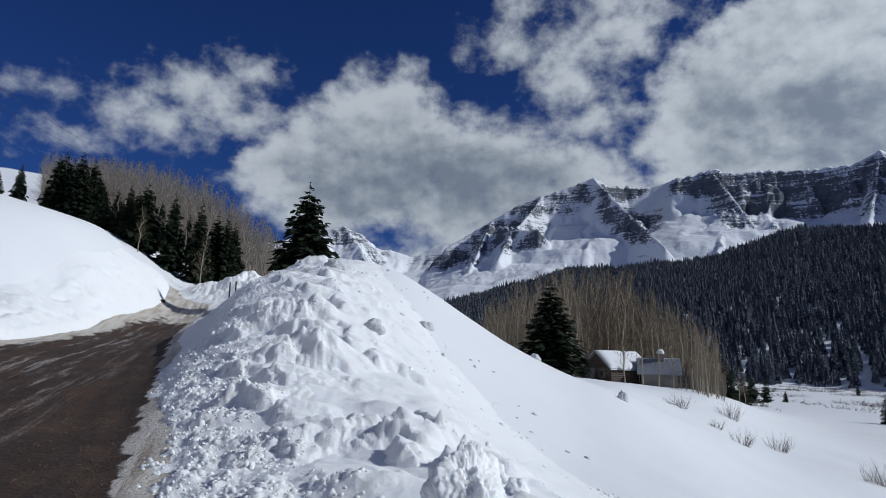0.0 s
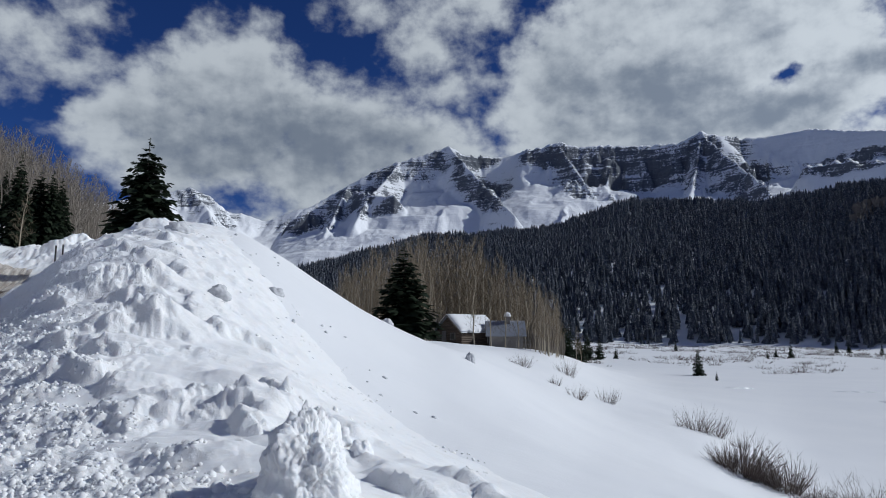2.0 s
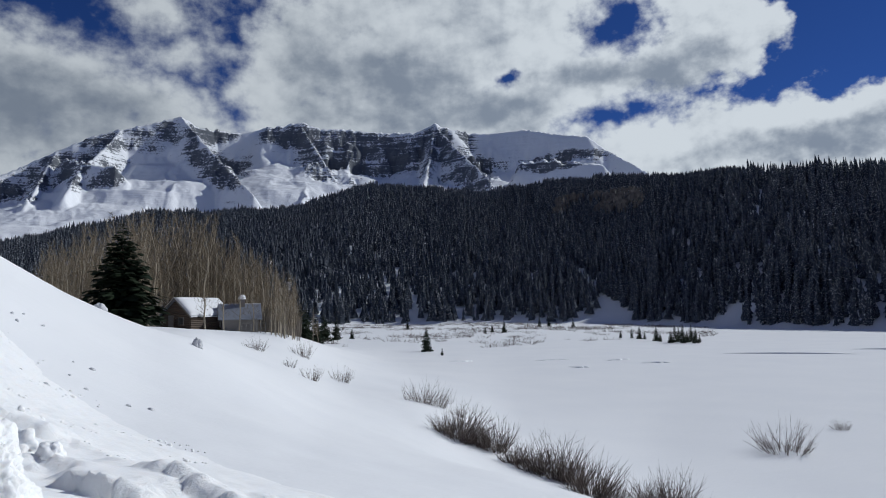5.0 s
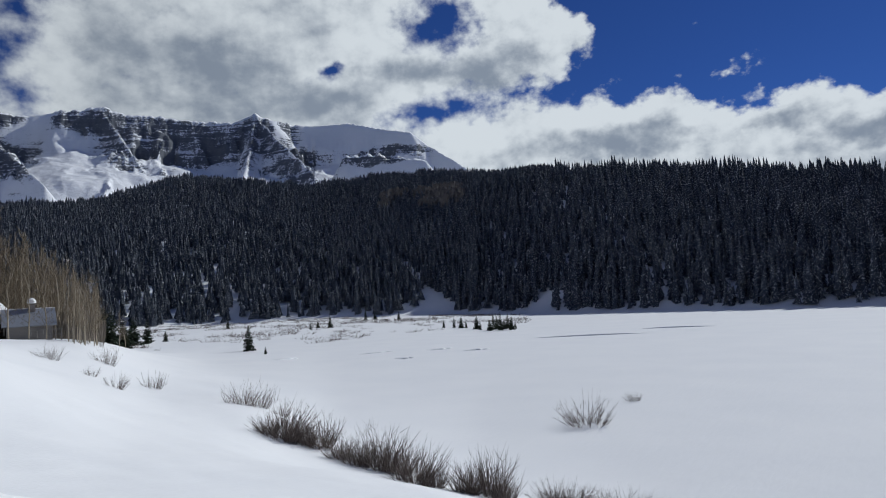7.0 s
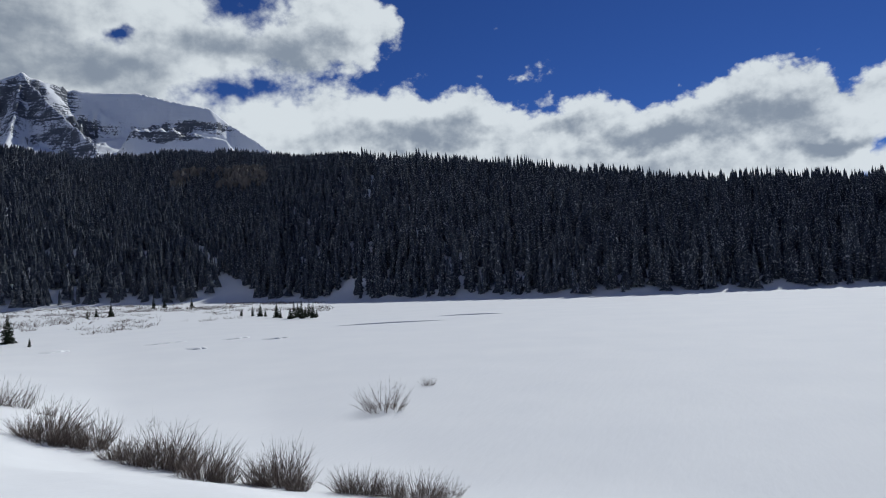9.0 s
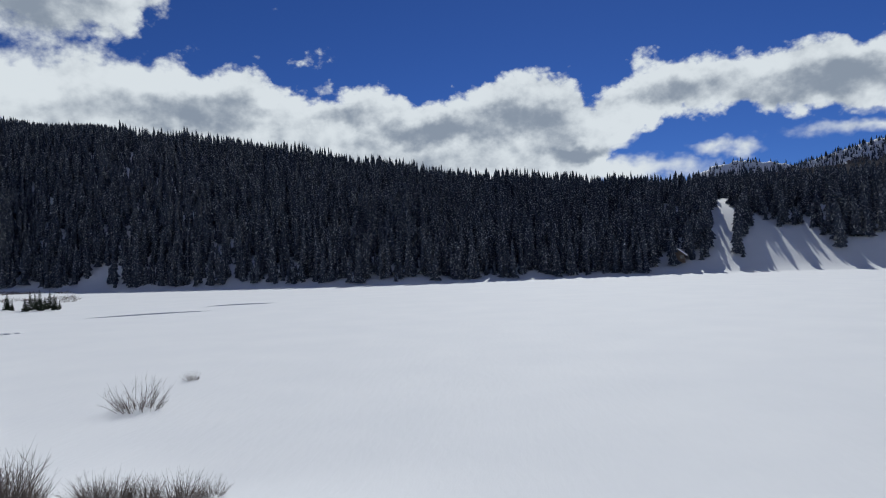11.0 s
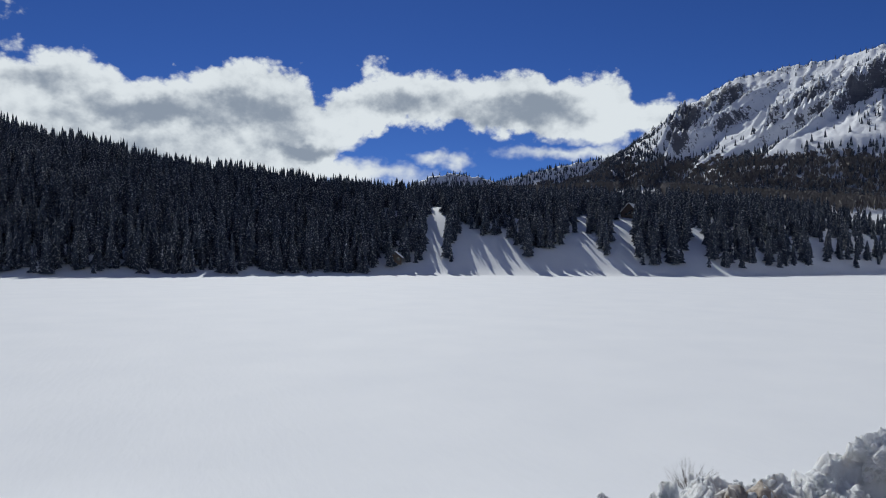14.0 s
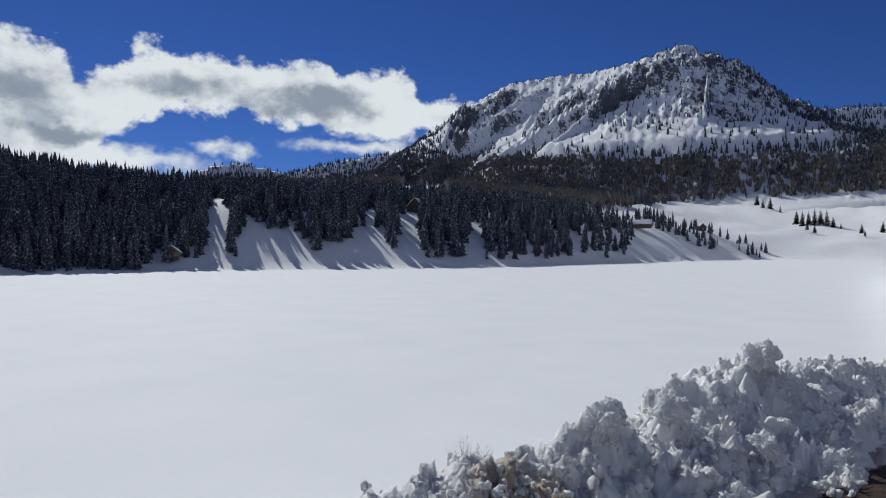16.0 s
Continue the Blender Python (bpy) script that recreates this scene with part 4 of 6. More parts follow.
def build_road(name, label, y_from, y_to, mat, lift):
    y = np.concatenate([np.arange(y_from, 3, 0.5), np.arange(3, 22, 0.09), np.arange(22, y_to, 0.3)])
    t = np.linspace(-0.06, 1.06, 90)
    yy, tt = np.meshgrid(y, t, indexing="ij")
    xx = edge_left(yy) + (edge_right(yy) - edge_left(yy)) * tt
    z = land_xy(xx, yy) + lift
    ruts = sum(np.exp(-((tt - c - 0.01 * np.sin(yy / 7.0 + c * 9)) / 0.035) ** 2) for c in (0.42, 0.62, 0.80, 0.93))
    z = z - 0.045 * ruts + fbm(xx / 0.5, yy / 1.2, 4) * 0.035 + np.clip(tt - 0.4, 0, 1) * np.abs(fbm(xx / 0.35, yy / 0.35, 4, 0.6)) * 0.06 + 0.02
    right = edge_right(yy) - xx + 0.25 * fbm(xx / 0.6, yy / 0.6, 3)
    left = xx - edge_left(yy) + 0.4 * fbm(xx / 1.2, yy / 1.2, 3)
    packed = np.clip(1.0 - right / np.interp(yy, [-4, 2, 3.4, 4.2, 5, 6.5, 8, 12], [0.3, 0.9, 1.5, 1.2, 0.8, 0.6, 0.5, 0.4]), 0, 1)
    packed = np.maximum(packed, np.clip(1.1 - left / np.interp(yy, [0, 15, 30, 40], [0.4, 0.8, 1.0, 1.6]), 0, 1))
    packed = np.maximum(packed, np.clip((yy + 1.2 * left - 39) / 8.0 + 0.6 * fbm(xx / 2.0, yy / 5.0, 3), 0, 0.75) * (yy > 34))
    tagged(new(name, grid_mesh(name, xx, yy, z + 0.03 * packed, mat, packed)), label, "road", kind="structure")


build_road("road", "wet brown dirt road with ruts and packed ice at its edges", -30, 62, MUD, 0.06)


def clods(name, label, places, sizes, rng, mat, cuts=2):
    """Many small broken lumps of snow in one mesh."""
    bm = bmesh.new()
    bmesh.ops.create_icosphere(bm, subdivisions=cuts, radius=1.0)
    ball = np.array([v.co[:] for v in bm.verts])
    tris = np.array([[v.index for v in f.verts] for f in bm.faces])
    bm.free()
    shapes = []
    for _ in range(10):
        dents = rng.normal(size=(9, 3))
        dents /= np.linalg.norm(dents, axis=1)[:, None]
        cut = np.min(np.maximum(rng.uniform(0.5, 0.95, 9)[None] / np.maximum(ball @ dents.T, 0.05), 0.5), axis=1)
        shapes.append(ball * np.clip(cut, 0.5, 1.05)[:, None] * (1 + rng.normal(size=len(ball)) * 0.05)[:, None] * rng.uniform(0.7, 1.2, 3))
    all_v, all_f = [], []
    for k, (p, s) in enumerate(zip(places, sizes)):
        a = rng.uniform(0, 6.283)
        v = shapes[k % 10] * s
        c, n = math.cos(a), math.sin(a)
        all_v.append(np.stack([v[:, 0] * c - v[:, 1] * n, v[:, 0] * n + v[:, 1] * c, v[:, 2]], -1) + p)
        all_f.append(tris + k * len(ball))
    return tagged(new(name, mesh_of(name, np.concatenate(all_v), np.concatenate(all_f), mat)), label, "snow", kind="stuff")


def crumbly(x, y):
    """How far the bank is made of loose crumbs."""
    e = x - edge_right(y) + 0.9 * fbm(x / 1.6, y / 1.6, 4)
    return np.interp(e, [-0.2, 0.25, 1.2, 1.9], [0, 1, 1, 0]) + 0.5 * np.interp(fbm(x / 1.3 + 20, y / 1.3, 4), [0.12, 0.3], [0, 1]) * np.interp(e, [1.2, 2.0, 5, 7], [0, 1, 0.8, 0])


def strewn_stones():
    rng = np.random.RandomState(77)
    y = 3.2 + 16.0 * rng.uniform(0, 1, 900) ** 1.6
    x = edge_right(y) - np.abs(rng.normal(0.3, 1.3, 900)) - 0.15
    size = rng.uniform(0.006, 0.014, 900) * rng.choice([1, 1, 1, 1, 1.8], 900)
    clods("road_pebbles", "small pebbles and mud crumbs strewn on the dirt road", np.stack([x, y, land_xy(x, y) + 0.08 + size * 0.1], -1), size, rng, PEBBLE, 1)


strewn_stones()


def slabs():
    """Broken slabs of plowed snow: place, heading of the steep side, half width, length, height."""
    rng = np.random.RandomState(63)
    y = 6.6 + 19.0 * rng.uniform(0, 1, 46) ** 1.35
    e = rng.uniform(1.5, 4.9, 46)
    return list(zip(np.interp(y, *zip(*ROAD_RIGHT)) + e, y, np.radians(rng.uniform(200, 262, 46)), rng.uniform(0.35, 0.85, 46) * (0.8 + y / 60), rng.uniform(0.7, 1.7, 46), rng.uniform(0.10, 0.27, 46)))


SLABS = slabs()


def north_bank_height(x, y):
    """The plowed bank on the right-hand side of the climbing road."""
    e = x - edge_right(y)
    rise = np.interp(e, [-0.6, 0.0, 0.5, 1.4, 2.6, 4.6, 6.5, 8.5], [-0.25, 0.02, 0.22, 0.48, 0.58, 0.40, 0.10, -0.10])
    rise = rise * np.interp(y, [7, 12, 18, 23, 31], [0.55, 0.7, 1.0, 0.9, 0.2])
    bend = fbm(x / 1.1, y / 1.1, 3) * 0.5
    crumb = crumbly(x, y)
    drift = np.interp(e + 0.5 * fbm(x / 2.5, y / 2.5, 3), [1.0, 2.0, 5.0, 6.6], [0, 1, 1, 0]) * np.interp(y, [22, 31], [1.0, 0.3])
    z = rise * (1.0 + 0.30 * fbm(x / 2.3, y / 2.3, 3))
    # next to the lane: crumbs thrown aside by the plow
    heaped = np.clip(0.7 + 1.2 * fbm(x / 0.5 + 4, y / 0.5, 3), 0.1, 1.5)
    z = z + crumb * (fbm(x / 0.7, y / 0.7, 6, 0.66) * 0.08 + heaped * (lumps(x / 0.21 + bend, y / 0.21) * 0.05 + lumps(x / 0.105 + bend, y / 0.105) * 0.05 + lumps(x / 0.06, y / 0.06 + bend) * 0.026))
    # behind it: wind-cut crests, steep towards the road, long and smooth behind
    for middle, sway, size, reach, salt in ((1.9, 0.7, 0.13, 1.7, 0.0), (3.3, 0.9, 0.12, 2.2, 13.0), (4.8, 0.8, 0.08, 1.8, 29.0)):
        crest = middle + sway * (fbm(y / 2.6 + salt, y * 0 + salt, 3) * 1.5 + 0.35 * fbm(y / 0.55 + salt, e / 1.5, 3))
        off = e - crest
        tall = size * np.clip(0.35 + 2.2 * fbm(y / 1.15 + salt, e / 4.0 + salt, 3, 0.6), 0, 1.5)
        shape = np.where(off < 0, np.clip(1 + off / 0.6, 0, 1), np.clip(1 - off / reach, 0, 1) ** 1.6)
        face = np.exp(-((off + 0.08) / 0.22) ** 2)
        z = z + drift * tall * (shape + face * 0.12 * fbm(x / 0.12, y / 0.12, 3))
    sx, sy = x + 0.30 * fbm(x / 0.7, y / 0.7, 4, 0.6), y + 0.30 * fbm(x / 0.7 + 11, y / 0.7, 4, 0.6)
    broken = np.zeros(np.shape(z))
    for bx, by, turn, wide, long, high in SLABS:
        u = (sx - bx) * -math.sin(turn) + (sy - by) * -math.cos(turn)
        v = (sx - bx) * math.cos(turn) - (sy - by) * math.sin(turn)
        side = np.clip(1 - np.abs(v) / wide, 0, 1)
        broken = np.maximum(broken, high * np.minimum(side * 2.2, 1) * np.where(u < 0, np.clip(1 + u / 0.16, 0, 1), np.clip(1 - u / long, 0, 1) ** 1.4))
    z = z + broken * np.interp(y, [22, 30], [1.0, 0.3])
    z = z + drift * fbm(x / 1.3, y / 1.3, 3) * 0.07
    z = z + np.clip(1 - np.abs(e - 6) / 4, 0, 1) * fbm(x / 1.2, y / 1.2, 4) * 0.05
    z = z + np.interp(e, [1.5, 2.5, 6.5, 8.2], [0, 1, 1, 0]) * fbm(x / 0.8, y / 0.8, 6, 0.60) * np.interp(y, [8, 16, 26], [0.035, 0.06, 0.16])
    for bx, by, wide, deep, high in ((-0.75, 9.6, 1.15, 0.45, 0.24), (-2.6, 13.5, 0.9, 0.5, 0.35), (-3.6, 16.5, 1.0, 0.6, 0.4), (-5.2, 27.5, 0.8, 0.8, 0.30)):
        r = ((x - bx + 0.22 * fbm(x / 0.4, y / 0.4, 4, 0.6)) / wide) ** 2 + ((y - by + 0.22 * fbm(x / 0.4 + 8, y / 0.4, 4, 0.6)) / deep) ** 2
        z = z + high * np.exp(-r ** 1.6) * (1 + 0.5 * fbm(x / 0.22, y / 0.22, 3))
    # it starts a few steps from the eye
    start = np.clip((np.hypot(x, y) - 4.9) / 1.5, 0, 1)
    return (z + 0.25) * start * start * (3 - 2 * start) - 0.25


def build_north_bank():
    y = np.concatenate([np.arange(4.5, 9, 0.026), np.arange(9, 16, 0.05), np.arange(16, 37, 0.11)])
    e = np.concatenate([np.arange(-0.6, 3.4, 0.03), np.arange(3.4, 9.0, 0.07)])
    yy, ee = np.meshgrid(y, e, indexing="ij")
    xx = edge_right(yy) + ee
    z = land_xy(xx, yy) + snow_relief(xx, yy, np.hypot(xx, yy)) + north_bank_height(xx, yy)
    # steep wind-cut faces break into crumbs
    lean = np.hypot(np.gradient(z, y, axis=0), np.gradient(z, e, axis=1))
    broken = np.clip((lean - 0.45) / 0.5, 0, 1) * np.interp(ee, [0.8, 1.6, 6, 8], [0, 1, 1, 0])
    z = z + broken * (fbm(xx / 0.16, yy / 0.16, 4, 0.65) * 0.035 + lumps(xx / 0.13, yy / 0.13) * 0.02)
    tagged(new("snow_bank", grid_mesh("snow_bank", xx, yy, z, PLOWED, np.maximum(crumbly(xx, yy), broken))), "high bank of rough plowed snow along the road", "snow bank")
    rng = np.random.RandomState(5)
    count = 14000
    py = 5.2 + 15.0 * rng.uniform(0, 1, count) ** 1.5
    pe = rng.uniform(-0.15, 2.2, count)
    px = edge_right(py) + pe
    some = rng.uniform(0, 1, count) < crumbly(px, py) * np.clip(0.5 + 1.2 * fbm(px / 0.6 + 4, py / 0.6, 3), 0.05, 1)
    px, py = px[some], py[some]
    size = rng.uniform(0.014, 0.040, len(px)) * rng.choice([1, 1, 1, 1, 1.8], len(px))
    pz = land_xy(px, py) + snow_relief(px, py, np.hypot(px, py)) + north_bank_height(px, py) - size * 0.05
    clods("snow_clods", "loose broken clods of plowed snow along the road edge", np.stack([px, py, pz], -1), size, rng, PLOWED, 1)
    # icy lumps frozen into the upper flank
    ry = rng.uniform(14, 33, 80)
    rx = edge_right(ry) + rng.uniform(4.5, 10.0, 80)
    size = rng.uniform(0.02, 0.07, 80) * rng.choice([1, 1, 1.8], 80)
    rz = land_xy(rx, ry) + snow_relief(rx, ry, np.hypot(rx, ry)) + np.where(rx - edge_right(ry) < 8.5, np.maximum(north_bank_height(rx, ry), -0.05), 0) - size * 0.45
    clods("rolled_lumps", "small grey icy lumps frozen into the snow flank", np.stack([rx, ry, rz], -1), size, rng, CRUST)
    fy = 9.0 + 24.0 * rng.uniform(0, 1, 5000)
    fx = edge_right(fy) + rng.uniform(2.0, 8.3, 5000)
    some = fbm(fx / 1.3 + 20, fy / 1.3, 4) > 0.16 + 0.12 * rng.uniform(0, 1, 5000)
    fx, fy = fx[some], fy[some]
    size = rng.uniform(0.012, 0.04, len(fx)) * rng.choice([1, 1, 1, 1.8], len(fx))
    fz = land_xy(fx, fy) + snow_relief(fx, fy, np.hypot(fx, fy)) + np.maximum(north_bank_height(fx, fy), -0.02) - size * 0.2
    clods("flank_crumbs", "patches of crumbled snow on the flank of the bank", np.stack([fx, fy, fz], -1), size, rng, PLOWED, 1)
    # blocks of snow that stand by themselves
    for az, d, wide, tall, label in ((2.6, 6.1, 0.44, 0.50, "tall broken block of plowed snow on the bank"), (4.6, 8.2, 0.22, 0.16, "rounded lump of snow beside the block"),
                                     (6.6, 8.0, 0.15, 0.13, "rounded lump of snow beside the block"), (8.2, 32.5, 0.34, 0.24, "grey lump of ice on the snow flank"), (15.2, 29.5, 0.22, 0.30, "grey lump of ice on the snow flank"),
                                     (-8.6, 25.0, 0.5, 0.28, "dark crusted lump on the bank's crest"), (-1.0, 21.5, 0.32, 0.18, "dark crusted lump on the bank"), (-5.2, 17.0, 0.3, 0.2, "crusted lump of plowed snow")):
        bm = bmesh.new()
        bmesh.ops.create_icosphere(bm, subdivisions=6 if d < 7 else 4, radius=1.0)
        for v in bm.verts:
            c = v.co.copy()
            square = 1.0 / max(abs(c.x), abs(c.y), abs(c.z)) ** 0.25
            k = square * (1 + 0.34 * noise.noise(c * 1.5 + Vector((az, d, 0))) + 0.16 * noise.noise(c * 3.6 + Vector((d, az, 0))))
            k += 0.09 * abs(noise.noise(c * 8.0)) + 0.08 * noise.noise(c * 15.0) + 0.07 * noise.noise(c * 31.0)
            slim = wide * (1.15 - 0.30 * (c.z + 1.0))
            v.co = Vector((c.x * k * slim, c.y * k * slim, c.z * k * tall))
        for f in bm.faces:
            f.smooth = True
        x, y = d * math.sin(radians(az)), d * math.cos(radians(az))
        ob = part("snow_block", bm, PLOWED if d < 9 else CRUST, None)
        base = float(land_xy(np.array([x]), np.array([y]))[0]) + max(float(north_bank_height(np.array([x]), np.array([y]))[0]), 0.0)
        ob.location = (x, y, base + tall * (0.35 if d < 7 else 0.15))
        tagged(ob, label, "snow block", group="snow blocks")


build_north_bank()


def build_south_bank():
    y = np.concatenate([np.arange(-14, -9, 0.04), np.arange(-9, 0.2, 0.021)])
    t = np.concatenate([np.arange(-1.5, 1.0, 0.021), np.arange(1.0, 2.6, 0.06)])
    yy, tt = np.meshgrid(y, t, indexing="ij")
    crest_x = np.interp(yy, [-15, -8.5, -6, -4.5, -3, -1.5], [3.2, 3.2, 3.35, 3.25, 3.1, 2.9])
    top = np.interp(yy, [-15, -9.3, -7.5, -6.8, -6.0, -5.4, -4.9, -3.5, -3.0, -2.2, -1.4, -0.4], [0.22, 0.26, 0.46, 0.54, 0.62, 0.48, 0.40, 0.34, 0.40, 0.33, 0.36, 0.12])
    xx = crest_x + tt
    hump = np.interp(tt, [-1.5, -1.1, -0.7, -0.25, 0.1, 0.5, 1.2, 2.6], [-0.12, 0.0, 0.28, 0.78, 1.0, 0.85, 0.35, -0.2])
    rough = np.interp(tt, [-1.4, -0.9, 1.0, 2.0], [0.1, 1, 1, 0.15])
    bend = fbm(xx / 0.8, yy / 0.8, 3) * 0.5
    base = land_xy(xx, yy)
    # it runs out beside the place where one stands
    ends = np.clip((0.1 - yy) / 0.9, 0, 1)
    hump, rough = hump * ends - 0.12 * (1 - ends), rough * ends
    z = base + hump * np.clip(top - base, 0.1, 2)
    z = z + rough * (fbm(xx / 0.75, yy / 0.75, 7, 0.68) * 0.17 + (ridged(xx / 0.46 + bend, yy / 0.46, 6, 0.62) - 0.9) * 0.085 + (0.5 - np.abs(fbm(xx / 0.15, yy / 0.15, 5, 0.7))) * 0.10 - 0.03)
    for bx, by, wide, tall in ((3.2, -3.78, 0.12, 0.13), (3.2, -4.55, 0.10, 0.13), (3.3, -6.0, 0.22, 0.05), (3.1, -3.05, 0.2, 0.05), (3.25, -5.3, 0.10, 0.07), (3.3, -7.2, 0.2, 0.06)):
        r = ((xx - bx + 0.14 * fbm(xx / 0.2, yy / 0.2, 4, 0.65)) / wide) ** 2 + ((yy - by + 0.14 * fbm(xx / 0.2 + 5, yy / 0.2, 4, 0.65)) / wide) ** 2
        z = z + tall * np.exp(-r ** 2)
    soiled = np.exp(-((yy + 2.9) / 0.5) ** 2 - ((tt + 0.25) / 0.5) ** 2) + np.interp(tt, [-1.3, -0.8], [0.8, 0]) + 0.6 * np.exp(-((yy + 1.6) / 0.7) ** 2 - ((tt + 0.4) / 0.4) ** 2)
    xx = xx + rough * fbm(xx / 0.3 + 7, yy / 0.3 + z / 0.25, 4, 0.62) * 0.05
    yy = yy + rough * fbm(xx / 0.3 + 31, yy / 0.3 + z / 0.25, 4, 0.62) * 0.05
    xx = xx + rough * fbm(xx / 0.09, yy / 0.09 + z / 0.07, 3, 0.65) * 0.025
    yy = yy + rough * fbm(xx / 0.09 + 3, yy / 0.09 + z / 0.07, 3, 0.65) * 0.025
    z = z + rough * fbm(xx / 0.085, yy / 0.085 + z / 0.1, 4, 0.7) * 0.04
    tagged(new("snow_windrow", grid_mesh("snow_windrow", xx, yy, z, WINDROW, soiled)), "jagged windrow of dirty plowed snow beside the dirt road", "snow bank")
    rng = np.random.RandomState(9)
    # crumbs and chunks strewn over it: a place on its face for each
    rows, cols = np.where((yy[:, :] < -0.9) & (tt > -1.25) & (tt < 0.9) & (yy > -10))
    pick = rng.randint(0, len(rows), 20000)
    rows, cols = rows[pick], cols[pick]
    px, py, pz = xx[rows, cols], yy[rows, cols], z[rows, cols]
    some = rng.uniform(0, 1, len(px)) < np.clip(0.40 + 1.6 * fbm(px / 0.35, py / 0.35, 4, 0.6), 0.03, 1)
    px, py, pz = px[some], py[some], pz[some]
    size = rng.uniform(0.006, 0.020, len(px)) * rng.choice([1, 1, 1, 1, 1.6, 2.4], len(px))
    clods("windrow_clods", "broken crumbs of snow on the plowed windrow", np.stack([px, py, pz + size * 0.3], -1), size, rng, WINDROW, 1)
    chunks = np.array([(3.2, -3.76, 0.13), (3.22, -3.86, 0.10), (3.2, -4.55, 0.12), (3.16, -4.64, 0.10), (3.3, -6.0, 0.13), (2.75, -5.0, 0.10), (2.6, -4.3, 0.12), (2.9, -5.6, 0.09), (2.5, -3.6, 0.07), (2.8, -3.2, 0.08)])
    where = [np.argmin((xx - a) ** 2 + (yy - b) ** 2) for a, b, _ in chunks]
    for (a, b, s), k in zip(chunks, where):
        bm = bmesh.new()
        bmesh.ops.create_icosphere(bm, subdivisions=5, radius=1.0)
        for v in bm.verts:
            c = v.co.copy()
            k2 = 1 + 0.45 * noise.noise(c * 1.6 + Vector((a * 9, b * 7, 0))) + 0.25 * noise.noise(c * 4.0 + Vector((b * 5, a, 0))) + 0.16 * noise.noise(c * 9.0) + 0.10 * noise.noise(c * 19.0)
            v.co = c * k2 * s
        ob = part("snow_chunk", bm, WINDROW, None)
        ob.location = (a, b, z.ravel()[k] + s * 0.35)
        tagged(ob, "broken chunk of plowed snow on the windrow", "snow block", group="windrow chunks")


build_south_bank()


def build_left_bank():
    """The cut foot of the hill on the far side of the road."""
    y = np.arange(6, 60, 0.14)
    e = np.arange(-0.5, 3.6, 0.08)
    yy, ee = np.meshgrid(y, e, indexing="ij")
    xx = edge_left(yy) - ee
    rise = np.interp(ee, [-0.5, 0, 0.35, 1.0, 2.0, 3.6], [-0.25, 0.0, 0.35, 0.55, 0.45, -0.15])
    z = land_xy(xx, yy) + rise * (1 + 0.4 * fbm(xx / 2.0, yy / 2.0, 3)) + np.clip(rise, 0, 1) * (lumps(xx / 0.5, yy / 0.5) * 0.25 + fbm(xx / 0.3, yy / 0.3, 3) * 0.1)
    tagged(new("snow_ledge", grid_mesh("snow_ledge", xx, yy, z, PLOWED)), "low cut ledge of snow at the foot of the hill", "snow bank")
    rng = np.random.RandomState(21)
    for az, d, s in ((-27.0, 38.5, 0.20), (-22.2, 54.2, 0.30), (-23.2, 50.4, 0.26), (-24.1, 46.3, 0.20)):
        bm = bmesh.new()
        for k in range(7):
            off, wide = rng.uniform(-3.4, 3.4) * s, s * rng.uniform(0.35, 0.75)
            made = bmesh.ops.create_icosphere(bm, subdivisions=2, radius=wide)["verts"]
            for v in made:
                lump = 1 + 0.35 * noise.noise(v.co * (2.0 / wide) + Vector((az, d, k)))
                v.co = Vector((v.co.x * lump + off * -0.28, v.co.y * lump * 1.4 + off * 0.96, v.co.z * lump * 0.5 + rng.uniform(-0.01, 0.01)))
        for f in bm.faces:
            f.smooth = True
        ob = part("earth_clump", bm, MUD, None)
        ob.location = spot(az, d, 0.10)
        tagged(ob, "dark bare earth showing through the cut snow", "earth", group="earth clumps")


build_left_bank()


def build_bend_mound():
    """The drift that closes the view where the road turns."""
    a, d = np.meshgrid(np.arange(-21.5, -11.0, 0.07), np.arange(57, 76, 0.16))
    x, y = d * np.sin(np.radians(a)), d * np.cos(np.radians(a))
    bump = 0.0
    for ca, cd, wa, wd, high in ((-18.8, 66, 1.8, 4.5, 1.7), (-16.2, 64, 3.0, 4.5, 2.3), (-12.8, 64, 2.6, 4.0, 1.6)):
        bump = np.maximum(bump, high * np.exp(-(((a - ca) / wa) ** 2 + ((d - cd) / wd) ** 2)))
    z = land(a, d) - 0.25 + bump * (1 + 0.5 * fbm(x / 1.6, y / 1.6, 4)) + np.clip(bump, 0, 1) * np.abs(fbm(x / 0.7, y / 0.7, 4, 0.6)) * 0.25
    tagged(new("snow_mound", grid_mesh("snow_mound", x, y, z, PLOWED)), "mound of plowed snow at the bend of the road", "snow bank")


build_bend_mound()


# ---- trees and bushes, one by one ----
def blade(verts, faces, a, b, width, rng):
    """A thin tapering triangle from a to b."""
    way = (b - a)
    side = way.cross(Vector(rng.normal(size=3)))
    side = side.normalized() * width if side.length > 1e-6 else Vector((width, 0, 0))
    i = len(verts)
    verts += [a - side, a + side, b]
    faces.append((i, i + 1, i + 2))


def rod(verts, faces, points, radii, sides=5):
    """A tapered tube along points."""
    start = len(verts)
    for p, r in zip(points, radii):
        for k in range(sides):
            a = 6.283 * k / sides
            verts.append(Vector((p.x + r * math.cos(a), p.y + r * math.sin(a), p.z)))
    for j in range(len(points) - 1):
        for k in range(sides):
            a, b = start + j * sides + k, start + j * sides + (k + 1) % sides
            faces.append((a, b, b + sides))
            faces.append((a, b + sides, a + sides))


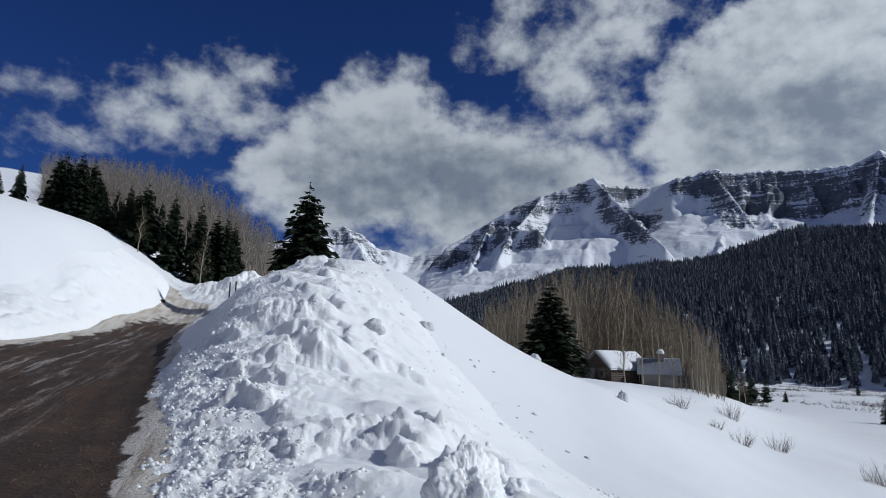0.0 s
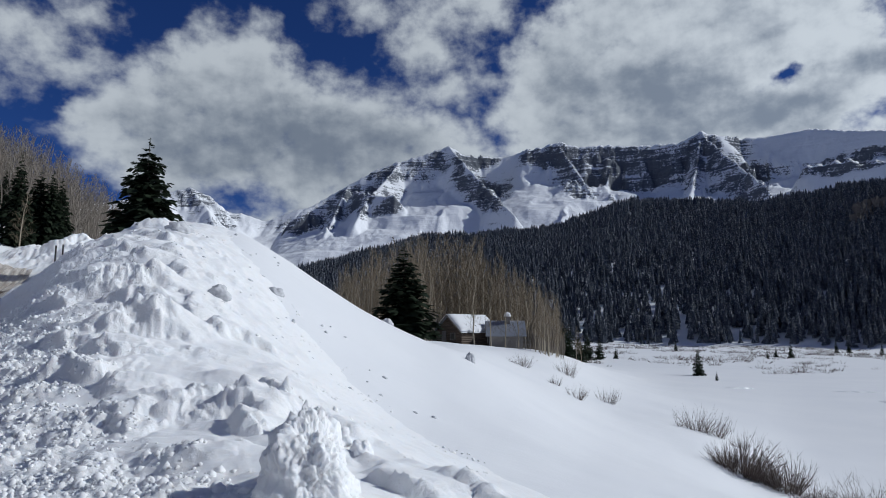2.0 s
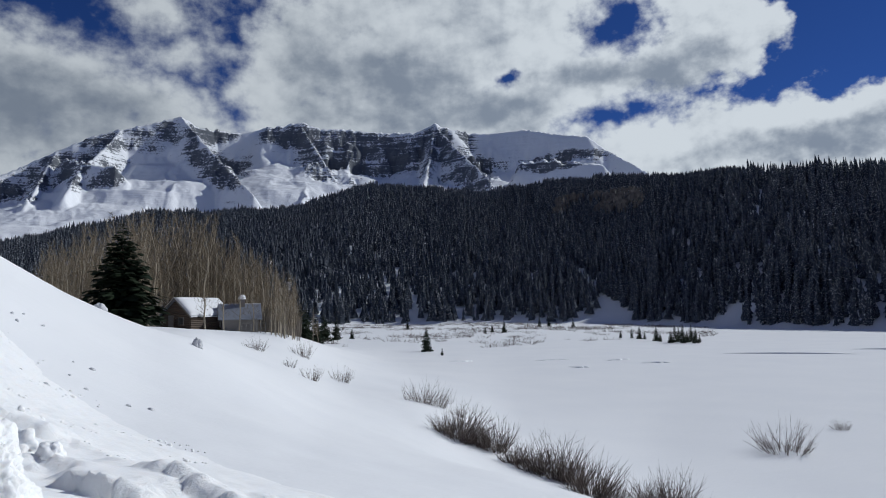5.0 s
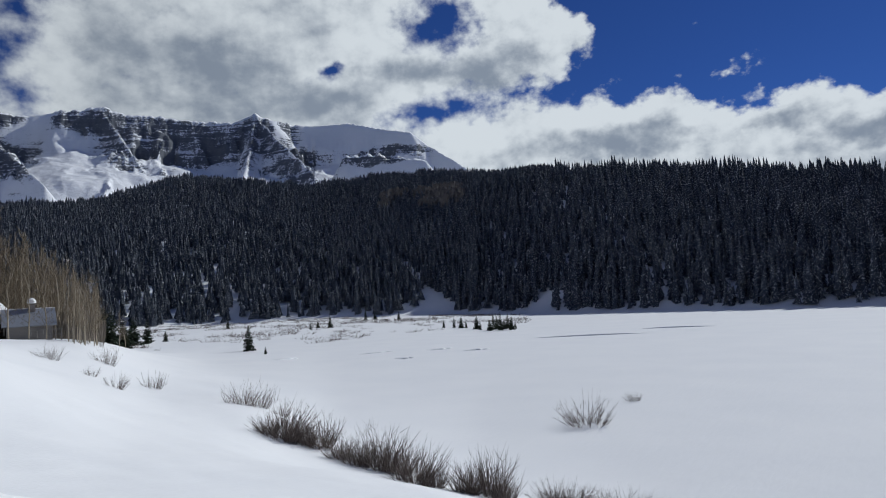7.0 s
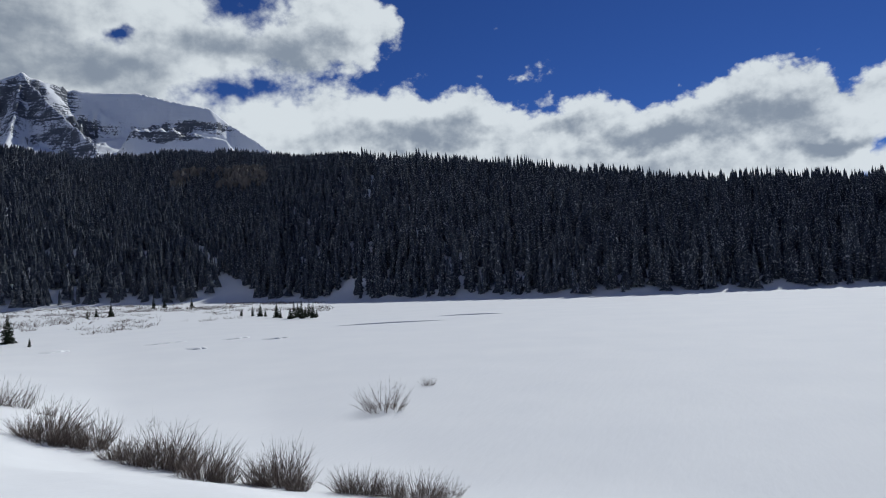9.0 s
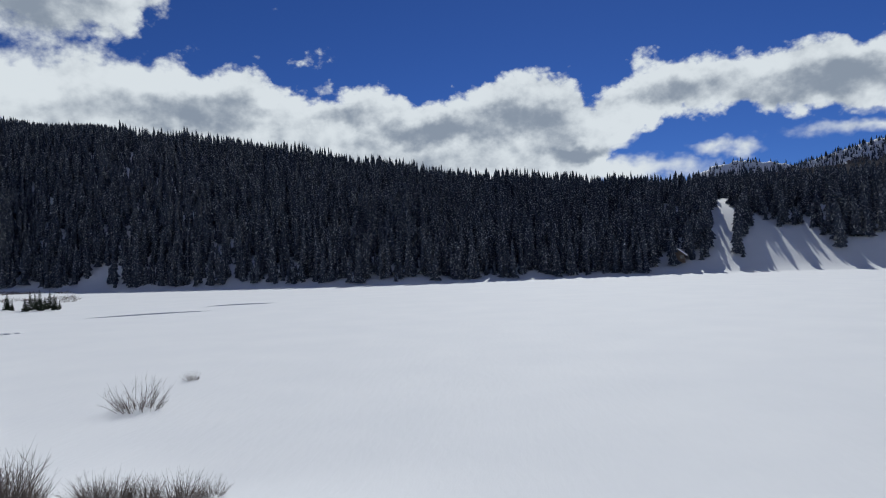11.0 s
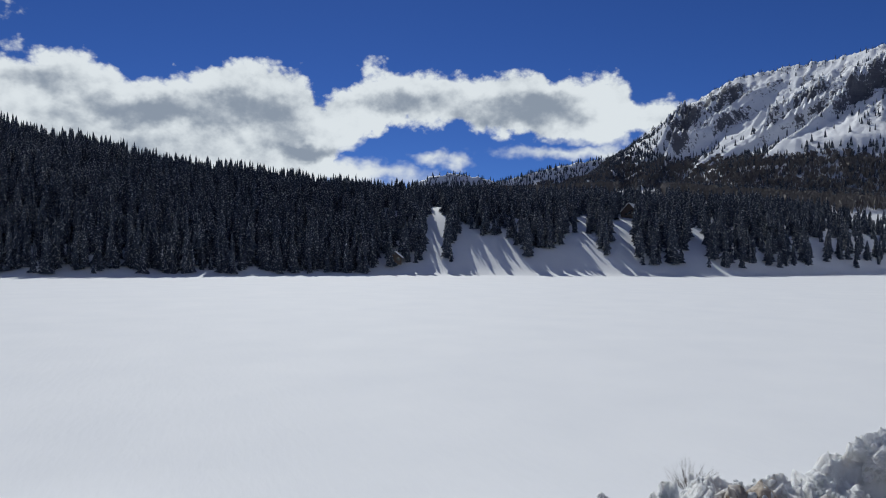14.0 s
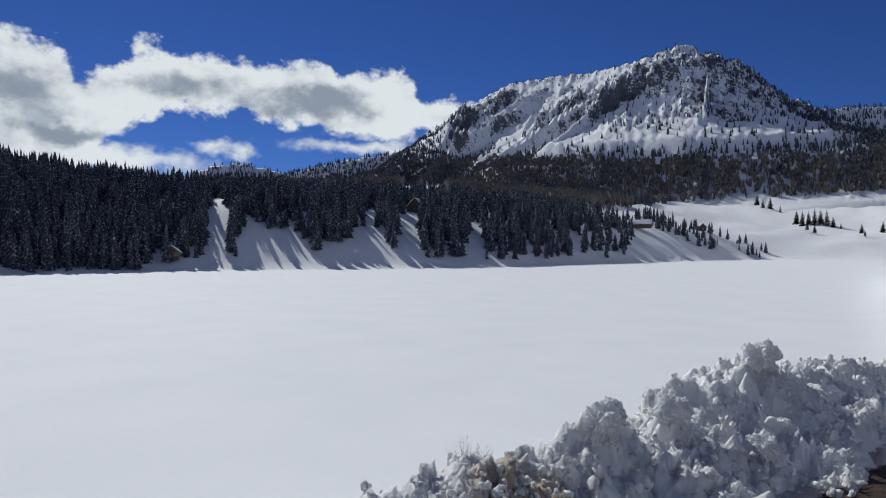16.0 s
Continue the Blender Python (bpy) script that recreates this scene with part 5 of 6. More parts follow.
def spruce(name, label, seed, levels=23, arms=8, wide=0.24, category="tree"):
    """A spruce 1 high: trunk and a crown of drooping fronds."""
    rng = np.random.RandomState(seed)
    top = empty(name)
    v, f = [], []
    rod(v, f, [Vector((0, 0, z)) for z in (-0.02, 0.3, 0.7, 0.97)], [0.018, 0.013, 0.006, 0.001])
    part("trunk", mesh_of("trunk", [p[:] for p in v], f, BARK), None, top)
    v, f = [], []
    for k in range(levels):
        q = k / (levels - 1)
        z = 0.07 + 0.90 * q
        for j in range(arms if q < 0.85 else 5):
            a = 6.283 * (j + rng.uniform(-0.35, 0.35)) / arms + k * 2.4
            reach = (wide * (1 - q) ** 0.8 + 0.014) * rng.uniform(0.65, 1.18)
            out = Vector((math.cos(a), math.sin(a), 0))
            across = Vector((-out.y, out.x, 0))
            zz = z + rng.uniform(-0.02, 0.02)
            spine = [Vector((0, 0, zz)) + out * (reach * s) + Vector((0, 0, -reach * 0.34 * s + reach * 0.34 * s * s)) for s in (0.12, 0.4, 0.7, 1.0)]
            for s in range(3):
                for _ in range(2):
                    for sign in (-1, 1):
                        base = spine[s].lerp(spine[s + 1], rng.uniform(0, 0.9))
                        tip = base + out * reach * rng.uniform(0.16, 0.34) + across * sign * reach * rng.uniform(0.10, 0.32) * (1.2 - s * 0.25) + Vector((0, 0, -reach * rng.uniform(0.02, 0.26)))
                        i = len(v)
                        side = (tip - base).cross(Vector((0, 0, 1))).normalized() * reach * 0.165
                        v += [base - side, base + side, tip + side * 0.4, tip - side * 0.5]
                        f.append((i, i + 1, i + 2))
                        f.append((i, i + 2, i + 3))
            blade(v, f, spine[0], spine[3] + out * reach * 0.1, reach * 0.05, rng)
    blade(v, f, Vector((0, 0, 0.93)), Vector((0, 0, 1.0)), 0.006, rng)
    part("crown", mesh_of("crown", [p[:] for p in v], f, NEEDLES, smooth=False), None, top)
    return tagged(top, label, category)


def bare_tree(name, label, seed, branches=46, wide=0.13, mat=None):
    """A slim leafless aspen 1 high."""
    rng = np.random.RandomState(seed)
    top = empty(name)
    v, f = [], []
    lean = [Vector((rng.normal() * 0.006 * k, rng.normal() * 0.006 * k, k / 6)) for k in range(7)]
    lean[0].z = -0.03
    rod(v, f, lean, [0.0082, 0.0074, 0.0064, 0.0052, 0.0038, 0.0024, 0.0008])
    part("trunk", mesh_of("trunk", [p[:] for p in v], f, ASPEN), None, top)
    v, f = [], []
    for k in range(branches):
        q = 0.16 + 0.82 * (k + rng.uniform(0, 1)) / branches
        root = lean[min(int(q * 6), 5)].lerp(lean[min(int(q * 6) + 1, 6)], q * 6 % 1)
        a = rng.uniform(0, 6.283)
        reach = wide * (1.15 - q) * rng.uniform(0.7, 1.4)
        tip = root + Vector((math.cos(a) * reach, math.sin(a) * reach, reach * rng.uniform(0.7, 1.7)))
        blade(v, f, root, tip, 0.0026, rng)
        for _ in range(6):
            s = root.lerp(tip, rng.uniform(0.25, 1.0))
            e = s + Vector((rng.normal() * reach * 0.35, rng.normal() * reach * 0.35, reach * rng.uniform(0.2, 0.8)))
            blade(v, f, s, e, 0.0016, rng)
    part("crown", mesh_of("crown", [p[:] for p in v], f, mat or TWIG, smooth=False), None, top)
    return tagged(top, label, "tree")


def willow(name, label, seed, stems, spread=0.6, mat=None, thick=1.0):
    """A leafless willow bush 1 high: arching stems that fork into fine twigs, bent a little by the wind."""
    rng = np.random.RandomState(seed)
    v, f = [], []
    for _ in range(stems):
        a, out = rng.uniform(0, 6.283), math.sqrt(rng.uniform(0, 1))
        root = Vector((math.cos(a), math.sin(a), 0)) * out * spread * 0.40 + Vector((0, 0, -0.12))
        way = Vector((math.cos(a) * out * (0.5 + spread * 0.6) + rng.normal() * 0.25, math.sin(a) * out * (0.5 + spread * 0.6) + rng.normal() * 0.25, 1)).normalized()
        long = rng.uniform(0.45, 1.10) * (1 - 0.2 * out)
        bent = (way + Vector((rng.normal() * 0.22 - 0.10, rng.normal() * 0.22 + 0.10, 0.15))).normalized()
        mid = root + way * long * 0.45
        tip = mid + bent * long * 0.6
        for axis in range(2):
            blade(v, f, root, mid + (tip - mid) * 0.4, 0.0075 * thick, rng)
        blade(v, f, mid, tip, 0.005 * thick, rng)
        for _ in range(6):
            q = rng.uniform(0.25, 1.7)
            s = root.lerp(mid, q) if q < 1 else mid.lerp(tip, q - 1)
            reach = rng.uniform(0.10, 0.30)
            e = s + (bent + Vector((rng.normal() * 0.55, rng.normal() * 0.55, 0.0))).normalized() * reach
            blade(v, f, s, e, 0.0034 * thick, rng)
    ob = new(name, mesh_of(name, [p[:] for p in v], f, mat or WILLOW, smooth=False))
    return tagged(ob, label, "bush")


def at(az, d, size, turn=0.0, lift=0.0):
    p = spot(az, d, lift)
    p.z += float(snow_relief(np.array([p.x]), np.array([p.y]), np.array([d]))[0])
    return Matrix.Translation(p) @ Euler((0, 0, turn)).to_matrix().to_4x4(), size


def plant(template, places, used, label="", group=""):
    """The template itself takes the first place, copies take the rest. places: (azimuth, distance, height, width share)."""
    for k, (az, d, h, w) in enumerate(places):
        m, _ = at(az, d, h, turn=az * 1.7 + d)
        if not used:
            ob = template
            ob.matrix_basis = m
            used.append(1)
        else:
            ob = copy_thing(template, m)
        ob.scale = (h * w, h * w, h)
        if label:
            ob["label"] = label
        if group:
            ob["group"] = group


def build_trees():
    rng = np.random.RandomState(31)
    spruces = [spruce("spruce_tree", "dark green spruce with drooping branches", 100 + k, levels=28, arms=9, wide=(0.27, 0.23, 0.21)[k]) for k in range(3)]
    slight = [spruce("spruce_tree", "dark green spruce with drooping branches", 110 + k, levels=17, arms=7, wide=(0.26, 0.21)[k]) for k in range(2)]
    used, few = [[], [], []], [[], []]
    plant(spruces[0], [(-11.3, 50, 8.9, 1.10)], used[0], "tall dark spruce rising behind the plowed snow bank")
    plant(spruces[1], [(9.6, 43, 6.1, 1.45)], used[1], "green spruce at the edge of the snow bank near the cabin")
    # spruces on the wooded hillside by the road
    hill = [(-30.4, 88, 15.1), (-30.0, 92, 15.5), (-28.9, 86, 15.6), (-28.1, 90, 15.2), (-27.2, 82, 13.5), (-25.3, 80, 13.7), (-24.1, 78, 14.0), (-22.0, 77, 13.5), (-19.9, 76, 13.0), (-18.6, 80, 12.1), (-17.8, 79, 12.1),
            (-17.2, 80, 11.6), (-29.4, 97, 15.0), (-27.7, 95, 14.4), (-26.2, 88, 13.3), (-24.8, 92, 13.2), (-23.0, 90, 12.8), (-20.8, 90, 11.8), (-29.0, 90, 14.2), (-34.3, 86, 13.7), (-32.8, 90, 14.0), (-25.8, 83, 12.4)]
    for k, (az, d, top_el) in enumerate(hill):
        h = d * math.tan(radians(top_el)) + EYE - float(land(az, d))
        plant(spruces[k % 3], [(az, d, h, rng.uniform(0.75, 0.95))], used[k % 3], "dark spruce on the snowy hillside above the road", "hillside spruces")
    # young spruces out on the meadow
    young = [(33.6, 146, 5.8), (34.9, 135, 1.7), (40.2, 256, 5), (38.6, 250, 3), (39.2, 258, 3.4), (32.0, 300, 5), (27.3, 210, 3.6), (43.2, 330, 6), (44.0, 340, 5), (46.0, 330, 5)]
    young += [(53.7 + 0.31 * k, 192 + 5 * (k % 3), (3.6, 5.2, 4.4, 5.6, 3.4, 5.0, 4.2, 2.6)[k]) for k in range(8)]
    young += [(49.8, 222, 2.6), (50.7, 220, 3.4), (51.3, 215, 4.2), (51.7, 214, 2.8), (52.6, 204, 4.6), (52.9, 200, 3.0)]
    young += [(152.6, 1090, 17), (153.0, 1080, 15), (153.5, 1075, 19), (154.2, 1060, 14), (155.3, 860, 17), (155.7, 850, 19), (156.1, 855, 16), (156.5, 845, 20), (156.9, 850, 17), (157.3, 840, 19), (157.7, 835, 13),
              (156.0, 760, 10), (156.5, 755, 9), (158.2, 830, 8), (159.5, 790, 12), (159.7, 740, 7), (160.8, 780, 13), (161.4, 790, 12)]
    for k, (az, d, h) in enumerate(young):
        plant(slight[k % 2], [(az, d, h, 0.80)], few[k % 2], "small spruce standing alone on the snowy meadow", "meadow spruces")
    # dark spruces at both ends of the aspen grove
    ends = [(23.0, 128, 7), (23.5, 135, 8), (24.3, 150, 7), (2.6, 105, 9), (3.6, 110, 9), (4.6, 112, 9), (5.4, 115, 8), (6.4, 118, 9), (25.0, 190, 8), (26.0, 200, 7)]
    for k, (az, d, h) in enumerate(ends):
        plant(slight[k % 2], [(az, d, h, 1.0)], few[k % 2], "dark spruce beside the aspen grove", "grove spruces")
    # the aspen grove behind the cabin
    aspens = [bare_tree("aspen_tree", "tall bare aspen with a pale trunk and brown twigs", 200 + k) for k in range(6)]
    used = [[] for _ in aspens]
    crown = smooth_line([(2, 3.6), (3.6, 5.0), (6.6, 7.2), (9.3, 8.4), (15, 8.6), (17, 7.6), (18.8, 6.2), (21.7, 4.2), (24, 2.2)], 0.5)
    for k in range(250):
        az = rng.uniform(4.0, 22.8)
        d = rng.uniform(97, 135) if 12.5 < az < 20.5 else rng.uniform(72, 130)
        h = (d * math.tan(radians(float(crown(az)))) + EYE - float(land(az, d))) * rng.uniform(0.72, 1.04)
        plant(aspens[k % 6], [(az, d, h, rng.uniform(0.8, 1.2))], used[k % 6], "", "aspen grove")
    for az, d, h in ((17.0, 84, 8.0), (15.6, 84, 9.5), (19.3, 85, 7), (24.1, 105, 5.2), (24.5, 107, 4.6), (18.2, 86, 8), (-19.6, 70, 6.0), (-24.4, 74, 5.0)):
        plant(aspens[int(h) % 6], [(az, d, h, 1.3)], used[int(h) % 6], "slender bare aspen standing by itself in the snow")
    # low brush between the trunks of the grove
    brush = [twig_tuft(rng, 40) for _ in range(5)]
    az, d, spots = sown(rng, 420, 4.0, 23.0, lambda a: np.where((a > 12) & (a < 20.8), 99.0, 80.0), lambda a: np.full(len(a), 138.0), lambda a, dd, x, y: 1.0 + 0 * a)
    h = rng.uniform(2.0, 4.2, len(az))
    scatter("grove_brush", "low bare brush between the aspen trunks", brush, spots, h, h * rng.uniform(1.0, 1.8, len(az)), rng, HILL_TWIG)
    # leafless woods on the hillside above the road
    twigs = []
    for k in range(5):
        one = bare_tree("aspen_tree", "bare aspen", 300 + k, branches=14)
        vs, fs, base = [], [], 0
        for child in one.children:
            me = child.data
            co = np.zeros(len(me.vertices) * 3)
            me.vertices.foreach_get("co", co)
            fs.append(np.array([p.vertices[:] for p in me.polygons]) + base)
            vs.append(co.reshape(-1, 3))
            base += len(vs[-1])
        twigs.append((np.concatenate(vs), np.concatenate(fs)))
        for child in list(one.children):
            bpy.data.objects.remove(child)
        bpy.data.objects.remove(one)
    az, d, spots = sown(rng, 1050, -31.5, -12.5, lambda a: np.interp(a, [-36, -22, -12], [95, 82, 95]), lambda a: np.full(len(a), 178.0), lambda a, dd, x, y: 1.0 + 0 * a)
    skyline = smooth_line([(-40, 15.0), (-30, 15.0), (-26.9, 15.4), (-22.5, 15.3), (-19.2, 14.6), (-17, 13.4), (-14.4, 11.6), (-12.5, 10)], 0.5)
    room = lambda a, dd, ground_z: np.clip(dd * np.tan(np.radians(skyline(a))) + EYE - ground_z, 3.0, 13.0)
    h = room(az, d, spots[:, 2]) * rng.uniform(0.8, 1.03, len(az))
    scatter("hillside_aspens", "bare grey-brown aspen woods covering the hillside", twigs, spots, h, h * 1.2, rng, HILL_TWIG)


build_trees()


def build_bushes():
    willows = [willow("willow_bush", "leafless brown willow bush poking out of the snow", 400 + k, 150) for k in range(3)]
    airy = willow("willow_bush", "sparse leafless willow bush on the lake snow", 410, 80, 1.1)
    sparse = willow("willow_bush", "small leafless bush half buried in snow", 414, 60, 1.0)
    thin = []
    used = [[], [], []]
    row = [(35.0, 36, 1.4), (36.3, 35, 2.0), (37.6, 34.5, 2.2), (39.0, 34, 1.9), (40.6, 33, 1.5), (42.2, 31.5, 1.8), (43.8, 31, 2.1), (45.4, 30, 2.2), (46.8, 29.5, 2.0), (48.4, 28.5, 1.3),
           (51.0, 27.5, 1.7), (52.6, 27, 1.9), (54.0, 27, 1.5), (58.0, 26.5, 1.2), (59.6, 26, 1.5), (61.6, 25.5, 1.3), (63.6, 25, 1.5), (65.5, 25, 1.2)]
    for k, (az, d, h) in enumerate(row):
        plant(willows[k % 3], [(az, d + (k % 4) * 0.5, h * (1.05, 1.3, 0.9, 1.2, 1.0)[k % 5], 0.95)], used[k % 3], "dense brown willow bush on the slope above the lake", "willow row")
    for k, (az, d, h, w) in enumerate([(33.0, 48, 1.2, 1.3), (34.3, 48, 1.1, 1.3), (19.6, 56, 0.8, 1.4), (23.3, 62, 1.3, 0.9), (24.0, 46, 0.7, 1.3), (26.5, 55, 0.9, 1.2), (22.3, 52, 0.5, 1.3), (36.2, 46, 0.6, 1.2)]):
        plant(sparse, [(az, d, h * 1.9, w * 0.66)], thin, "small leafless bush half buried in snow", "half-buried bushes")
    one = []
    plant(airy, [(61.3, 48.5, 3.0, 0.85), (65.0, 58.5, 1.1, 0.9), (129.5, 28.0, 1.5, 0.7), (64.8, 28, 1.2, 0.8), (66.6, 28, 1.0, 0.8)], one)
    # low scrub on the far meadow
    rng = np.random.RandomState(55)
    kinds = []
    for k in range(4):
        ob = willow("scrub", "", 420 + k, 10, 1.2, None, 3.0)
        me = ob.data
        co = np.zeros(len(me.vertices) * 3)
        me.vertices.foreach_get("co", co)
        kinds.append((co.reshape(-1, 3), np.array([p.vertices[:] for p in me.polygons])))
        bpy.data.objects.remove(ob)
    az, d, spots = sown(rng, 3000, 24, 57, lambda a: np.full(len(a), 130.0), lambda a: SHORE(a) - 12, lambda a, dd, x, y: 1.0 * ((fbm(x / 40, y / 40, 4) > 0.02) & (dd > np.interp(a, [24, 40, 50, 57], [150, 170, 210, 240]))))
    h = rng.uniform(0.9, 2.3, len(az))
    scatter("meadow_scrub", "low leafless brown scrub dotting the snowy meadow", kinds, spots + [0, 0, 0.2], h, h * 1.2, rng, WILLOW, "scrub")


build_bushes()


# ---- houses, poles and wires ----
def box(bm, x0, x1, y0, y1, z0, z1):
    vs = [bm.verts.new((x, y, z)) for z in (z0, z1) for x, y in ((x0, y0), (x1, y0), (x1, y1), (x0, y1))]
    for f in ((3, 2, 1, 0), (4, 5, 6, 7), (0, 1, 5, 4), (1, 2, 6, 5), (2, 3, 7, 6), (3, 0, 4, 7)):
        bm.faces.new([vs[k] for k in f])


def slab(points, thick):
    """A flat piece: a polygon (anticlockwise from outside) thickened inwards."""
    bm = bmesh.new()
    pts = [Vector(p) for p in points]
    normal = (pts[1] - pts[0]).cross(pts[2] - pts[0]).normalized()
    a = [bm.verts.new(p) for p in pts]
    b = [bm.verts.new(p - normal * thick) for p in pts]
    bm.faces.new(a)
    bm.faces.new(b[::-1])
    for k in range(len(pts)):
        bm.faces.new((a[k - 1], b[k - 1], b[k], a[k]))
    return bm


def snow_slab(points, thick, seed, notch=0.0):
    """A pillow of snow on a sloping roof: rounded, sagging over its lower edge."""
    bm = bmesh.new()
    p = [Vector(q) for q in points]
    normal = (p[1] - p[0]).cross(p[3] - p[0]).normalized()
    nu, nv = 22, 14
    grid = []
    for i in range(nu + 1):
        row = []
        for j in range(nv + 1):
            u, v = i / nu, j / nv
            low = p[0].lerp(p[1], u)
            high = p[3].lerp(p[2], u)
            rim = min(u, 1 - u, v, 1 - v)
            q = low.lerp(high, v)
            wave = noise.noise(Vector((u * 4 + seed, v * 3, seed)))
            lift = thick * (1 - (1 - min(rim / 0.10, 1)) ** 2 * 0.75) * (1 + 0.35 * wave)
            if notch and v < notch * (0.6 + 0.8 * noise.noise(Vector((u * 5, seed, 3.0)))):
                lift = 0.015
            row.append(bm.verts.new(q + normal * lift + Vector((0, 0, -0.10 if v == 0 else 0))))
        grid.append(row)
    for i in range(nu):
        for j in range(nv):
            bm.faces.new((grid[i][j], grid[i + 1][j], grid[i + 1][j + 1], grid[i][j + 1])).smooth = True
    foot = [bm.verts.new(q) for q in p]
    for edge, (a, b) in (([r[0] for r in grid], (0, 1)), ([r[-1] for r in grid][::-1], (2, 3)), (grid[-1], (1, 2)), (grid[0][::-1], (3, 0))):
        bm.faces.new([*edge[::-1], foot[a], foot[b]])
    return bm


def gable_house(name, label, m, wide, long, eave, ridge, over=0.4, snow=0.3, logs=True, windows=(), door=None, bare=False, detail=True):
    """A gabled house: the gable faces -y, the ridge runs along y."""
    house = empty(name, m)
    tagged(house, label, "house")
    w, l = wide / 2, long / 2
    rise = ridge - eave
    if detail and logs:
        # round logs, course by course, on all four sides
        step = 0.24
        shared = {}
        for k in range(int(ridge / step)):
            z = step * (k + 0.5)
            half = w if z < eave else w * (ridge - z) / rise
            if half < 0.25:
                continue
            for side in (-1, 1):
                for axis, length in (("x", half * 2 + 0.2), ("y", long + 0.3)):
                    if axis == "y" and z > eave:
                        continue
                    key = (axis, round(length, 2))
                    if key not in shared:
                        v, f = [], []
                        rod(v, f, [Vector((0, 0, -length / 2)), Vector((0, 0, length / 2))], [0.135, 0.135], 8)
                        turned = [(p.z, p.x, p.y) if axis == "x" else (p.x, p.z, p.y) for p in v]
                        shared[key] = mesh_of("log", turned, f, LOGS)
                    log = part("log", shared[key], None, house)
                    log.location = (0, side * (l - 0.06), z) if axis == "x" else (side * w, 0, z + 0.06)
    bm = bmesh.new()
    box(bm, -w + 0.05, w - 0.05, -l + 0.10, l - 0.10, -0.6, eave)
    part("wall", bm, LOGS if logs else TRIM, house)
    for y0 in (-l + 0.10, l - 0.22):
        bm = bmesh.new()
        a = [bm.verts.new(q) for q in ((-w + 0.05, y0, eave), (w - 0.05, y0, eave), (0, y0, ridge - 0.06))]
        b = [bm.verts.new(q) for q in ((-w + 0.05, y0 + 0.12, eave), (w - 0.05, y0 + 0.12, eave), (0, y0 + 0.12, ridge - 0.06))]
        bm.faces.new(a)
        bm.faces.new(b[::-1])
        for k in range(3):
            bm.faces.new((a[k - 1], b[k - 1], b[k], a[k]))
        part("gable", bm, LOGS if logs else TRIM, house)
    drop = rise / w * over
    for side in (1, -1):
        corners = [(side * (w + over), -l - over, eave - drop), (side * (w + over), l + over, eave - drop), (0, l + over, ridge), (0, -l - over, ridge)]
        if side < 0:
            corners = [corners[1], corners[0], corners[3], corners[2]]
        roof = part("roof", slab([(x, y, z + 0.12) for x, y, z in corners], 0.12), METAL, house, "grey sheet metal roof")
        if snow and not (bare and side > 0):
            part("snow_cover", snow_slab([(x, y, z + 0.125) for x, y, z in corners], snow, side * 3.1 + wide, 0.25 if bare else 0.12), SNOW, roof, "thick white snow lying on the roof")
    if detail:
        for side in (-1, 1):
            bm = slab([(side * (w + over), -l - over - 0.04, eave - drop - 0.08), (0, -l - over - 0.04, ridge - 0.08), (0, -l - over - 0.04, ridge + 0.10), (side * (w + over), -l - over - 0.04, eave - drop + 0.10)], 0.05 * -side)
            part("bargeboard", bm, TRIM, house)
    for x, z, ww, hh in windows:
        bm = bmesh.new()
        y = -l - 0.03
        box(bm, x - ww / 2 - 0.08, x + ww / 2 + 0.08, y - 0.12, y, z - hh / 2 - 0.08, z - hh / 2)
        box(bm, x - ww / 2 - 0.08, x + ww / 2 + 0.08, y - 0.12, y, z + hh / 2, z + hh / 2 + 0.08)
        box(bm, x - ww / 2 - 0.08, x - ww / 2, y - 0.12, y, z - hh / 2, z + hh / 2)
        box(bm, x + ww / 2, x + ww / 2 + 0.08, y - 0.12, y, z - hh / 2, z + hh / 2)
        frame_part = part("window", bm, TRIM, house)
        bm = bmesh.new()
        box(bm, x - ww / 2, x + ww / 2, y - 0.10, y - 0.07, z - hh / 2, z + hh / 2)
        part("pane", bm, GLASS, frame_part)
    if door:
        x, ww, hh = door
        bm = bmesh.new()
        box(bm, x - ww / 2, x + ww / 2, -l - 0.14, -l - 0.02, 0, hh)
        part("door", bm, TRIM, house)
    return house


def facing(az, d, turn, lift=0.0):
    """A pose on the ground whose -y side faces the compass bearing turn."""
    p = spot(az, d, lift)
    return Matrix.Translation(p) @ Euler((0, 0, radians(180 - turn))).to_matrix().to_4x4()


